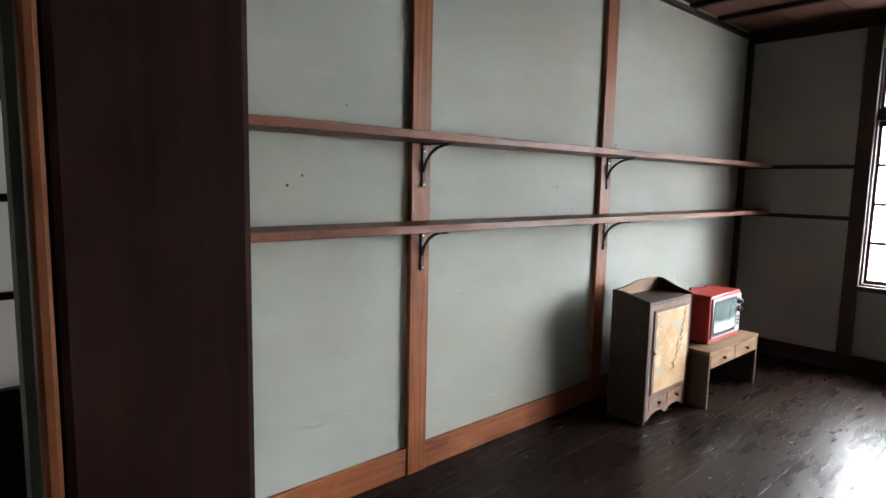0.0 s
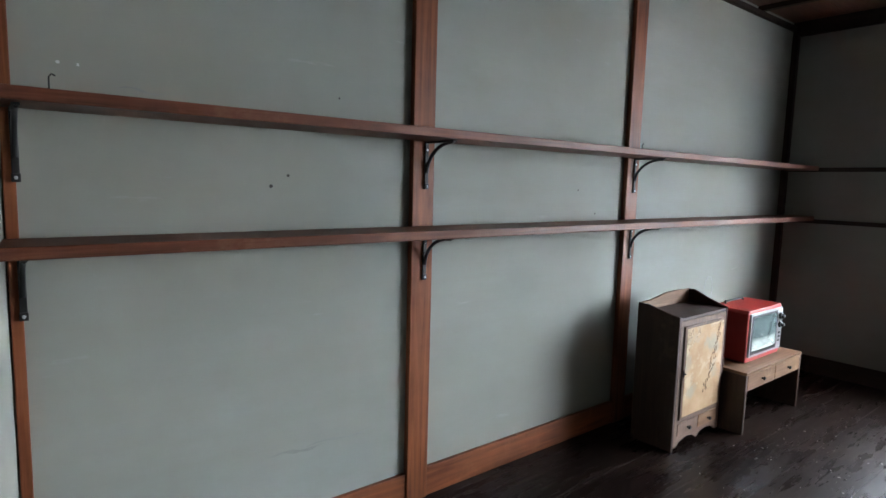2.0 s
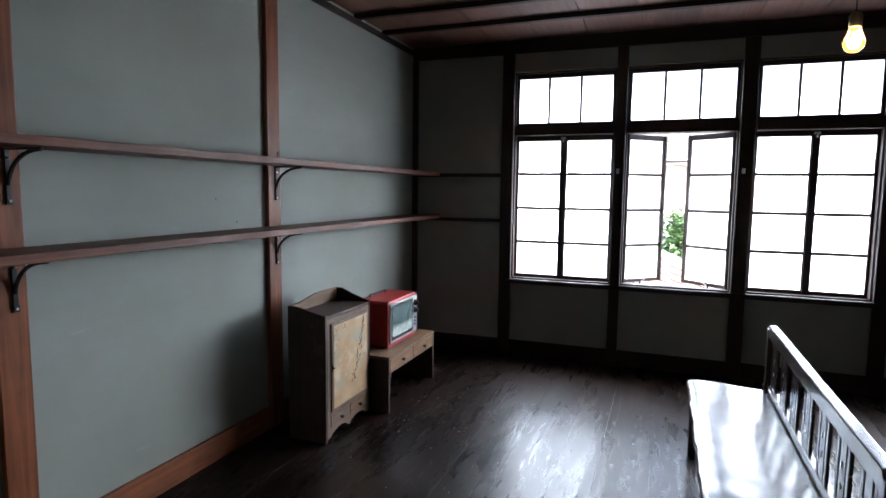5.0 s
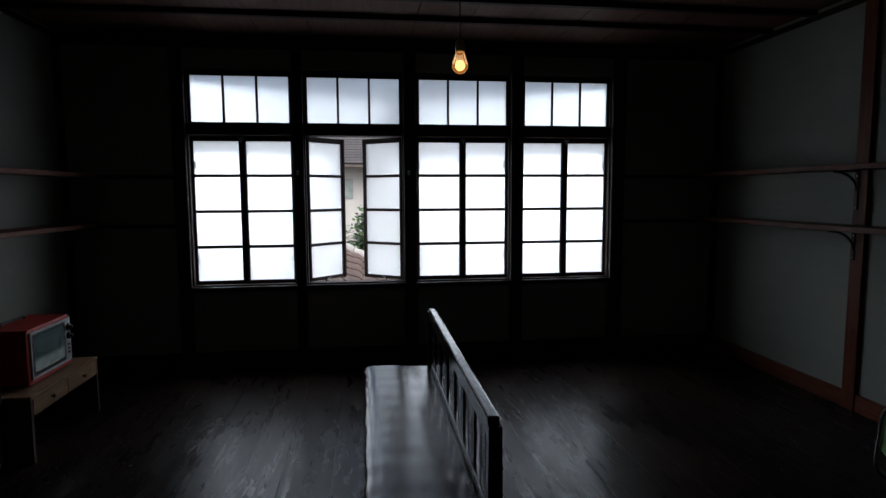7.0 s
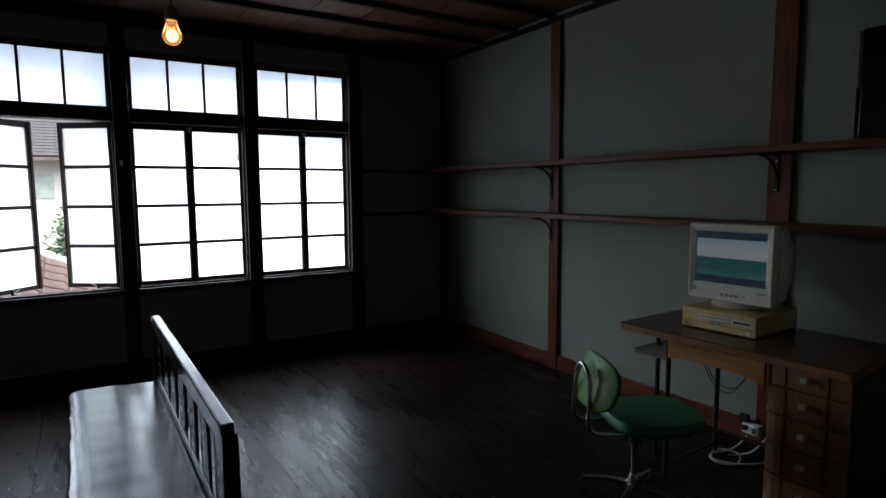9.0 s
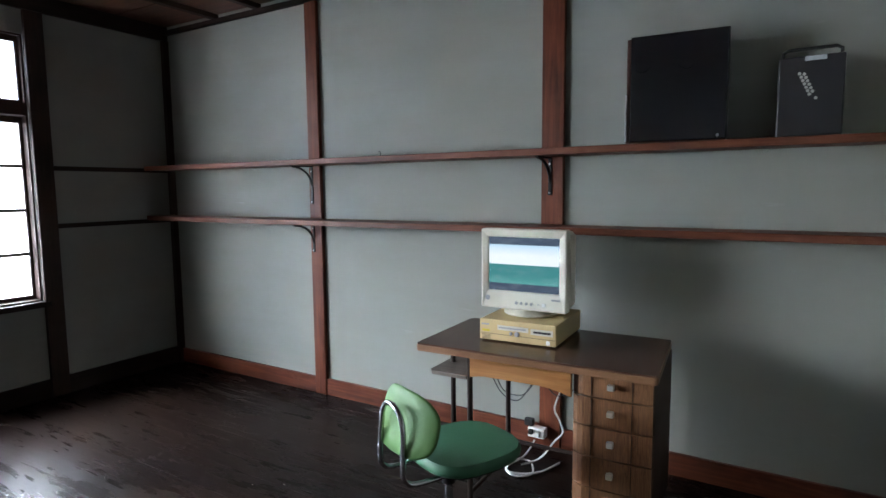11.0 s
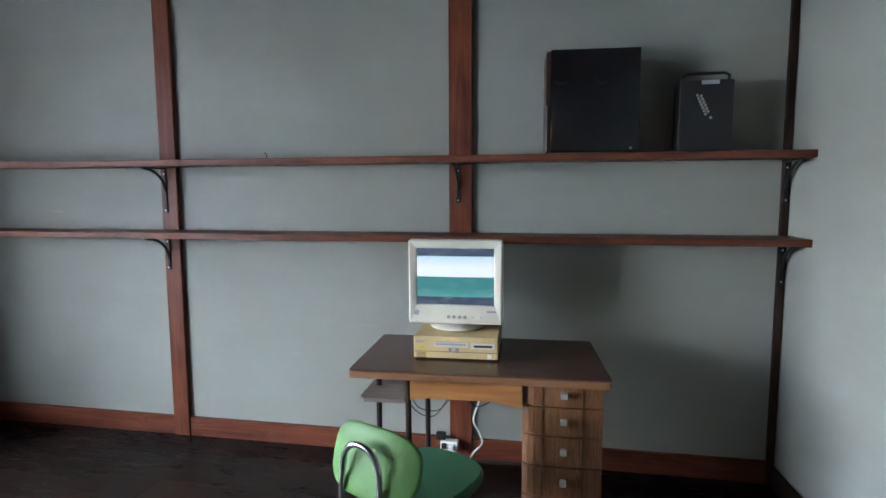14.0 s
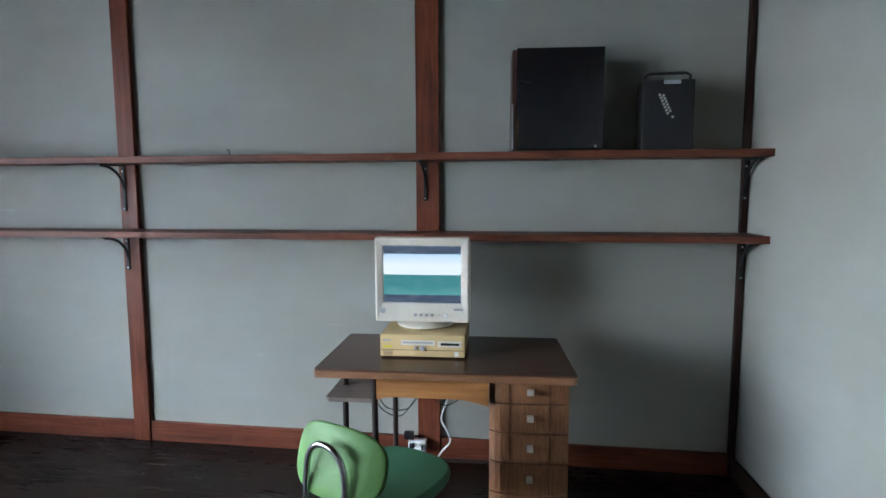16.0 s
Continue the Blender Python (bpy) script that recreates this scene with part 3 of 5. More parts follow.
# ---------- low cabinet ----------
def cabinet():
    c = thing("cabinet", (3.70, 1.765, 0), "small weathered wooden cabinet with a yellowed peeling door", "cabinet")
    w, d, h = 0.262, 0.125, 0.736
    part("side_panel", prism(bmesh.new(), [(-d, 0), (d, 0), (d, h + 0.045), (d - 0.06, h + 0.042), (-d + 0.05, h + 0.012), (-d, h + 0.005)], "yz", -w, -w + 0.018, 0.003), CAB, c)
    # near-black timber paints the shade on this panel's inner face
    part("side_panel", prism(bmesh.new(), [(-d, 0), (d, 0), (d, h + 0.075), (d - 0.05, h + 0.075), (d - 0.12, h + 0.045), (-d + 0.03, h + 0.012), (-d, h + 0.005)], "yz", w - 0.018, w, 0.003), JAMB, c, "side panel coloured near-black for its shaded inner face")
    back = [(-w + 0.018, 0.03), (w - 0.018, 0.03), (w - 0.018, h + 0.075), (0.1, h + 0.078), (0.0, h + 0.074), (-0.08, h + 0.060), (-0.16, h + 0.048), (-w + 0.018, h + 0.045)]
    # lighter wood: the window light on the back board is in its colour
    part("back_panel", prism(bmesh.new(), back, "xz", d - 0.016, d - 0.002), STAND, c)
    part("top", boxes((-w + 0.019, w - 0.019, -d + 0.002, d - 0.017, h - 0.020, h - 0.002), bev=0.002), CAB, c, "dusty cabinet top")
    part("face_frame", boxes((-w + 0.019, -w + 0.05, -d, -d + 0.02, 0.02, h - 0.021, 0), (w - 0.05, w - 0.019, -d, -d + 0.02, 0.02, h - 0.021, 0), (-w + 0.05, w - 0.05, -d, -d + 0.02, h - 0.05, h - 0.021, 0), (-w + 0.05, w - 0.05, -d, -d + 0.02, 0.15, 0.168, 0)), CAB_FRAME, c)
    part("bottom", boxes((-w + 0.019, w - 0.019, -d + 0.021, d - 0.017, 0.05, 0.065)), CAB, c)
    door = part("door", boxes((-w + 0.052, w - 0.052, -d - 0.008, -d + 0.012, 0.170, h - 0.052), bev=0.003), CAB_FRAME, c)
    part("door_paper", boxes((-w + 0.070, w - 0.060, -d - 0.0105, -d - 0.0085, 0.185, h - 0.064)), PEELED, door, "yellowed peeling printed paper")
    vine = bmesh.new()
    rv = random.Random(8)
    for i in range(26):
        t = i / 25
        cx, cz = 0.155 - 0.135 * t ** 1.5 + rv.uniform(-0.018, 0.018), h - 0.085 - 0.36 * t
        rad, a0, turn = rv.uniform(0.006, 0.016), rv.uniform(0, 6.28), rv.choice((-1, 1)) * rv.uniform(2.5, 5.0)
        line = [(cx + rad * (1 - 0.5 * q) * math.cos(a0 + turn * q), -d - 0.0112, cz + 1.5 * rad * (1 - 0.5 * q) * math.sin(a0 + turn * q)) for q in [k / 7 for k in range(8)]]
        tube(vine, line, [0.0008 + 0.0010 * math.sin(math.pi * (k + 0.5) / 8) for k in range(8)], 4)
    part("printed_vine", vine, plain("faded_brown_ink", (0.11, 0.065, 0.035), 0.8), door, "faded curling vine print")
    part("handle", boxes((-w + 0.054, -w + 0.060, -d - 0.014, -d - 0.008, 0.41, 0.45), bev=0.002), IRON, door)
    part("knob", lathe(bmesh.new(), [(0.003, 0), (0.003, 0.004), (0.006, 0.007), (0.004, 0.012)], 12), IRON, door, m=pose(-w + 0.057, -d - 0.013, 0.432, 90, 0, 0))
    for x0, x1 in ((-w + 0.05, -0.008), (0.008, w - 0.05)):
        dr = part("drawer", boxes((x0, x1, -d - 0.003, -d + 0.016, 0.078, 0.148), bev=0.003), STAND if x0 > 0 else CAB_FRAME, c)
        part("knob", lathe(bmesh.new(), [(0.005, 0), (0.005, 0.010), (0.011, 0.014), (0.009, 0.022)], 12), IRON, dr, m=pose((x0 + x1) / 2, -d - 0.002, 0.112, 90, 0, 0))
    part("drawer_divider", boxes((-0.007, 0.007, -d, -d + 0.018, 0.07, 0.149)), CAB_FRAME, c)
    ap = [(-w + 0.05, 0.075), (-w + 0.05, 0.018)]
    ap += [(-w + 0.05 + (2 * w - 0.1) * t, 0.020 + 0.036 * abs(math.sin(2 * math.pi * t)) ** 0.6) for t in [i / 16 for i in range(1, 16)]]
    ap += [(w - 0.05, 0.018), (w - 0.05, 0.075)]
    part("apron", prism(bmesh.new(), ap, "xz", -d + 0.001, -d + 0.017), CAB_FRAME, c, "scalloped wooden apron")
    return c


def peeled_material():
    m, n, l, b = material("peeled_yellow_paper", 0.75, 0, 0.2)
    vec = coords(n, l, (1, 1, 1))
    edge = noise_tex(n, l, vec, 5.0, 8, 0.66, 0.5)
    col = ramp(n, l, noise_tex(n, l, vec, 9, 5, 0.6), [(0.3, (0.31, 0.19, 0.10)), (0.7, (0.41, 0.28, 0.165))])
    col = mixed(n, l, col, (0.44, 0.325, 0.205), ramp(n, l, edge, [(0.52, (0, 0, 0)), (0.56, (1, 1, 1))]))
    lines = ramp(n, l, edge, [(0.548, (0, 0, 0)), (0.560, (1, 1, 1)), (0.578, (0, 0, 0))])
    patch = ramp(n, l, noise_tex(n, l, vec, 3.4, 2, 0.5), [(0.46, (0, 0, 0)), (0.56, (1, 1, 1))])
    col = mixed(n, l, col, (0.10, 0.06, 0.03), mixed(n, l, (0, 0, 0), lines, patch))
    blue = ramp(n, l, noise_tex(n, l, vec, 6.0, 3, 0.5), [(0.52, (0, 0, 0)), (0.62, (1, 1, 1))])
    col = mixed(n, l, col, (0.24, 0.25, 0.20), mixed(n, l, (0, 0, 0), blue, 0.6))
    l.new(col, b.inputs["Base Color"])
    bump(n, l, b, edge, 0.3, 0.002)
    return m


PEELED = peeled_material()
cabinet()


# ---------- television and its stand ----------
def tv_stand():
    s = thing("tv_stand", (4.38, 1.69, 0), "low brown wooden stand with two drawers, scuffed top", "stand")
    w, d, h = 0.392, 0.175, 0.372
    part("tabletop", boxes((-w, w, -d, d, h - 0.018, h), bev=0.003), STAND, s, "scuffed light-worn top")
    for x in (-w + 0.012, w - 0.012):
        part("leg", boxes((x - 0.011, x + 0.011, -d + 0.002, d - 0.002, 0, h - 0.019), bev=0.002), CAB, s, "flat panel leg")
    part("drawer_case", boxes((-w + 0.024, w - 0.024, -d + 0.012, d - 0.004, h - 0.115, h - 0.019)), CAB, s)
    for x0, x1 in ((-w + 0.026, -0.003), (0.003, w - 0.026)):
        dr = part("drawer", boxes((x0, x1, -d + 0.001, -d + 0.0115, h - 0.113, h - 0.021), bev=0.003), STAND, s)
        part("knob", lathe(bmesh.new(), [(0.006, 0), (0.006, 0.010), (0.012, 0.014), (0.009, 0.022)], 12), IRON, dr, m=pose((x0 + x1) / 2, -d + 0.002, h - 0.066, 90, 0, 0))
    part("stretcher", boxes((-w + 0.024, w - 0.024, d - 0.05, d - 0.03, 0.06, 0.085)), CAB, s)
    return s


def television():
    t = thing("television", (4.39, 1.72, 0.372), "red plastic portable television with a grey screen surround", "television")
    w, h = 0.236, 0.326
    body = [(-w, 0.012), (-w + 0.012, 0.004), (w - 0.012, 0.004), (w, 0.012), (w, h - 0.02), (w - 0.015, h), (-w + 0.015, h - 0.004), (-w, h - 0.02)]
    part("body", prism(bmesh.new(), body, "xz", -0.115, 0.12, 0.008), RED, t)
    part("back_cover", prism(bmesh.new(), [(p * 0.8, 0.03 + q * 0.82) for p, q in body], "xz", 0.118, 0.19, 0.01), BLACK, t, "black back housing")
    part("bezel", boxes((-w + 0.02, w - 0.012, -0.126, -0.113, 0.034, h - 0.022), bev=0.005), GREY, t)
    part("screen_mask", boxes((-w + 0.034, w - 0.088, -0.1275, -0.125, 0.050, h - 0.036), bev=0.002), BLACK, t)
    gl = bmesh.new()
    gx, gz, k = (w * 2 - 0.142) / 2, (h - 0.118) / 2, 8
    grid = [[gl.verts.new(((-1 + 2 * i / k) * gx * (1 - 0.03 * abs(-1 + 2 * j / k) ** 2), -0.1285 - 0.012 * (1 - (-1 + 2 * i / k) ** 2) * (1 - (-1 + 2 * j / k) ** 2), (-1 + 2 * j / k) * gz * (1 - 0.03 * abs(-1 + 2 * i / k) ** 2))) for j in range(k + 1)] for i in range(k + 1)]
    for i in range(k):
        for j in range(k):
            gl.faces.new((grid[i][j], grid[i + 1][j], grid[i + 1][j + 1], grid[i][j + 1]))
    bmesh.ops.recalc_face_normals(gl, faces=gl.faces)
    for f in gl.faces:
        f.smooth = True
    part("screen", gl, TV_SCREEN, t, "lit bluish television screen", m=pose(-0.027, 0, 0.175))
    part("control_panel", boxes((w - 0.082, w - 0.018, -0.1285, -0.125, 0.045, h - 0.03), bev=0.001), SILVER, t)
    for z, r in ((h - 0.075, 0.022), (h - 0.130, 0.022)):
        part("dial", lathe(bmesh.new(), [(r, 0), (r, 0.012), (r * 0.6, 0.014), (r * 0.5, 0.028), (r * 0.3, 0.030)], 16), BLACK, t, m=pose(w - 0.05, -0.128, z, 90, 0, 0))
    for z in (0.085, 0.11, 0.135):
        part("button", boxes((w - 0.062, w - 0.038, -0.132, -0.128, z, z + 0.012), bev=0.001), BLACK, t)
    part("base_foot", boxes((-w + 0.05, w - 0.05, -0.10, 0.10, 0.0, 0.006)), BLACK, t)
    part("carry_handle", tube(bmesh.new(), [(-0.12, 0.08, h - 0.002), (-0.115, 0.085, h + 0.012), (0.115, 0.085, h + 0.012), (0.12, 0.08, h - 0.002)], 0.007, 8), BLACK, t)
    part("antenna", tube(bmesh.new(), curve_pts(lambda a: (-0.18 + 0.05 * math.cos(2 * math.pi * a), 0.17, h + 0.10 + 0.085 * math.sin(2 * math.pi * a)), 24), 0.0012, 5, True), GREY, t, "thin wire loop antenna", m=pose(0, 0, -0.02))
    return t


def tv_screen_material():
    m, n, l, b = material("lit_tv_screen", 0.12)
    vec = coords(n, l, (1, 1, 1))
    sep = n.new("ShaderNodeSeparateXYZ")
    l.new(vec, sep.inputs["Vector"])
    blob = noise_tex(n, l, vec, 26, 4, 0.6)
    f = n.new("ShaderNodeMapRange")
    f.inputs["From Min"].default_value, f.inputs["From Max"].default_value = -0.11, 0.11
    l.new(sep.outputs["Z"], f.inputs["Value"])
    base = ramp(n, l, f.outputs["Result"], [(0.0, (0.75, 0.86, 0.86)), (0.30, (0.62, 0.75, 0.76)), (0.42, (0.10, 0.15, 0.16)), (0.8, (0.16, 0.23, 0.25)), (1.0, (0.07, 0.11, 0.12))])
    lit = ramp(n, l, blob, [(0.45, (0.0, 0.0, 0.0)), (0.6, (1, 1, 1))])
    l.new(mixed(n, l, base, (0.18, 0.27, 0.28), mixed(n, l, (0, 0, 0), lit, 0.45)), b.inputs["Emission Color"])
    b.inputs["Emission Strength"].default_value = 0.032
    b.inputs["Base Color"].default_value = (0.02, 0.025, 0.025, 1)
    return m


TV_SCREEN = tv_screen_material()
tv_stand()
television()


# ---------- bench ----------
def bench():
    b = thing("bench", (3.28, -0.462, 0), "black lacquered wooden bench with a slatted back", "bench")
    L = 0.885
    seat = [(-0.205, 0.398), (-0.195, 0.412), (-0.15, 0.420), (-0.02, 0.416), (0.08, 0.408), (0.17, 0.404), (0.205, 0.402), (0.205, 0.378), (-0.19, 0.378), (-0.205, 0.386)]
    # worn, softly rippled board: the section is swept along the bench and waved
    prof = []
    for (y0, z0), (y1, z1) in zip(seat, seat[1:] + seat[:1]):
        k = max(1, int(math.hypot(y1 - y0, z1 - z0) / 0.018))
        prof += [(y0 + (y1 - y0) * i / k, z0 + (z1 - z0) * i / k) for i in range(k)]
    sm, rows_n, x0, x1 = bmesh.new(), 72, -L + 0.02, L - 0.03
    rings = []
    for i in range(rows_n + 1):
        x = x0 + (x1 - x0) * i / rows_n
        ring = []
        for y, z in prof:
            top = 1.0 if z > 0.395 else 0.0
            front = max(0.0, (-y - 0.10) / 0.105)
            dz = top * (0.0005 * math.sin(x * 41) + 0.0005 * math.sin(x * 23 + y * 13 + 1) + 0.0006 * math.sin(y * 38 + x * 3))
            dy = -front * (0.0016 * math.sin(x * 41 + 0.6) + 0.0022 * math.sin(x * 17))
            ring.append(sm.verts.new((x, -(y + dy), z + dz)))
        rings.append(ring)
    k = len(prof)
    fs = [sm.faces.new((A[q], A[(q + 1) % k], B[(q + 1) % k], B[q])) for A, B in zip(rings, rings[1:]) for q in range(k)]
    for f in fs:
        f.smooth = True
    fs += [sm.faces.new(rings[0]), sm.faces.new(rings[-1])]
    bmesh.ops.recalc_face_normals(sm, faces=fs)
    part("seat", sm, BENCH_SEAT, b, "polished dark seat board with a wavy front edge")
    for x in (-L + 0.05, L - 0.08):
        part("leg", prism(bmesh.new(), [(x - 0.022, 0), (x + 0.022, 0), (x + 0.026, 0.378), (x - 0.026, 0.378)], "xz", 0.135, 0.185, 0.004), BENCH, b)
    for x in (-L, L - 0.045):
        part("back_post", prism(bmesh.new(), [(-0.225, 0), (-0.175, 0), (-0.175, 0.40), (-0.178, 0.735), (-0.222, 0.735), (-0.225, 0.40)], "yz", x, x + 0.045, 0.004), BENCH, b)
    part("top_rail", boxes((-L + 0.03, L - 0.028, -0.220, -0.180, 0.690, 0.757), bev=0.007), BENCH, b)
    part("lower_rail", boxes((-L + 0.046, L - 0.046, -0.214, -0.186, 0.415, 0.448), bev=0.004), BENCH, b)
    part("front_apron", boxes((-L + 0.08, L - 0.11, 0.150, 0.170, 0.30, 0.377), bev=0.004), BENCH, b)
    part("side_apron", boxes((-L + 0.03, -L + 0.05, -0.174, 0.134, 0.31, 0.377), bev=0.003), BENCH, b)
    part("side_apron", boxes((L - 0.07, L - 0.05, -0.174, 0.134, 0.31, 0.377), bev=0.003), BENCH, b)
    n = 7
    for i in range(n):
        x = -L + 0.045 + (2 * L - 0.09) * (i + 0.5) / n
        for dx, wd in ((-0.055, 0.012), (0.0, 0.030), (0.055, 0.012)):
            sl = part("slat", boxes((x + dx - wd, x + dx + wd, -0.206, -0.194, 0.448, 0.690), bev=0.002), BENCH, b)
            if dx == 0:
                for z in (0.53, 0.60):
                    part("cutout", prism(bmesh.new(), [(x - 0.008, z), (x, z - 0.014), (x + 0.008, z), (x, z + 0.014)], "xz", -0.1935, -0.1925), BLACK, sl, "dark diamond inlay")
    return b


bench()


# ---------- desk ----------
def desk():
    d = thing("desk", (2.22, -2.945, 0), "brown veneered desk with striped bow-front drawers", "desk", rz=2.0)
    top = []
    w, dp, r = 0.515, 0.305, 0.018
    for cx, cy, a0 in ((w - r, dp - r, 0), (-w + r, dp - r, 90), (-w + 0.03 + r, -0.265 + r, 180), (w - r, -0.265 + r, 270)):
        top += [(cx + r * math.cos(radians(a0 + 90 * i / 5)), cy + r * math.sin(radians(a0 + 90 * i / 5))) for i in range(6)]
    part("desktop", prism(bmesh.new(), [(p * 0.996, q * 0.994) for p, q in top], "xy", 0.7335, 0.740, 0.002), DESK_TOP, d, "dull brown veneer top")
    part("edge_band", prism(bmesh.new(), top, "xy", 0.704, 0.733, 0.005), DESK_EDGE, d, "rounded light wooden edge")
    # pedestal with a bowed front and a rounded inner corner
    def bow(z0, z1, grow, y_back):
        x0, x1, yf = -0.49, -0.178, 0.235 + grow
        outline = [(x0, y_back), (x0, yf - 0.01)]
        outline += [(x0 + (x1 - x0) * t, yf - 0.012 + 0.007 * math.sin(math.pi * min(1, t * 0.9 + 0.1)) - (0.024 * max(0, (t - 0.84) / 0.16) ** 2)) for t in [i / 14 for i in range(1, 15)]]
        outline += [(x1, y_back)]
        return prism(bmesh.new(), outline, "xy", z0, z1, 0.002)

    ped = part("pedestal", bow(0.07, 0.703, -0.006, -0.24), CAB, d, "drawer pedestal")
    zs = [0.700, 0.600, 0.480, 0.355, 0.225, 0.085]
    for z1, z0 in zip(zs, zs[1:]):
        dr = part("drawer", bow(z0 + 0.0025, z1 - 0.0025, 0.008, 0.16), ZEBRA, d, "striped veneer drawer front")
        for jx in (-0.415, -0.258):
            part("veneer_joint", boxes((jx - 0.0012, jx + 0.0012, 0.2362, 0.2400, z0 + 0.004, z1 - 0.004)), CAB, dr, "dark joint in the veneer")
        kz = z1 - 0.042 if z1 > 0.65 else (z0 + z1) / 2 + 0.012
        part("drawer_pull", boxes((-0.352, -0.326, 0.252, 0.274, kz - 0.011, kz + 0.011), (-0.347, -0.331, 0.236, 0.256, kz - 0.006, kz + 0.006), bev=0.003), NICKEL, dr, "square nickel pull")
    part("plinth", boxes((-0.475, -0.19, -0.25, 0.20, 0, 0.069)), BLACK, d)
    ap = [(-0.177, 0.703)] + [(-0.177 + 0.452 * t, 0.612 - 0.026 * max(0, 1 - t / 0.3) ** 1.6 - 0.012 * max(0, (t - 0.85) / 0.15) ** 1.5) for t in [i / 20 for i in range(21)]] + [(0.275, 0.703)]
    part("apron", prism(bmesh.new(), ap, "xz", 0.225, 0.243, 0.002), DESK_WOOD, d, "arched orange-brown apron")
    part("modesty_board", boxes((-0.177, 0.275, -0.25, -0.238, 0.66, 0.703)), DESK_WOOD, d)
    for x, y in ((0.288, 0.215), (0.288, -0.222), (0.455, 0.06)):
        part("leg", tube(bmesh.new(), [(x, y, 0), (x, y, 0.703)], 0.0125, 10), BROWN_METAL, d)
    part("foot_bar", tube(bmesh.new(), [(0.288, 0.215, 0.05), (0.288, -0.222, 0.05)], 0.010, 8), BROWN_METAL, d)
    part("foot_bar", tube(bmesh.new(), [(0.288, -0.222, 0.13), (-0.178, -0.222, 0.13)], 0.010, 8), BROWN_METAL, d)
    part("side_shelf", prism(bmesh.new(), [(0.302, 0.225), (0.478, 0.225), (0.495, 0.205), (0.495, -0.2), (0.302, -0.2)], "xy", 0.578, 0.596, 0.003), wood("greyed_side_shelf", (0.13, 0.10, 0.082), (0.23, 0.185, 0.155), "x", (0.35, 0.55), grain=2.0), d, "small lower side shelf")
    return d


desk()


# ---------- computer ----------
def screen_material():
    m, n, l, b = material("lit_monitor_screen", 0.1)
    vec = coords(n, l, (1, 1, 1))
    sep = n.new("ShaderNodeSeparateXYZ")
    l.new(vec, sep.inputs["Vector"])
    z = sep.outputs["Z"]
    f = n.new("ShaderNodeMapRange")
    f.inputs["From Min"].default_value, f.inputs["From Max"].default_value = -0.125, 0.125
    l.new(z, f.inputs["Value"])
    dark, sea, seal, cloud, blue = (0.05, 0.07, 0.11), (0.05, 0.22, 0.22), (0.09, 0.31, 0.29), (0.80, 0.86, 0.90), (0.50, 0.68, 0.82)
    r = n.new("ShaderNodeValToRGB")
    r.color_ramp.interpolation = "LINEAR"
    e = r.color_ramp.elements
    stops = [(0.0, dark), (0.135, dark), (0.145, seal), (0.30, sea), (0.485, sea), (0.50, cloud), (0.66, (0.8, 0.86, 0.9)), (0.845, blue), (0.86, dark), (1.0, dark)]
    while len(e) < len(stops):
        e.new(0.5)
    for el, (p, c) in zip(e, stops):
        el.position, el.color = p, (*c, 1)
    l.new(f.outputs["Result"], r.inputs["Fac"])
    l.new(mixed(n, l, r.outputs["Color"], (0.55, 0.66, 0.70), value_range(n, l, noise_tex(n, l, coords(n, l, (1, 1, 4)), 18, 4, 0.6), -0.18, 0.22)), b.inputs["Emission Color"])
    b.inputs["Emission Strength"].default_value = 0.030
    b.inputs["Base Color"].default_value = (0.015, 0.018, 0.02, 1)
    return m


SCREEN = screen_material()


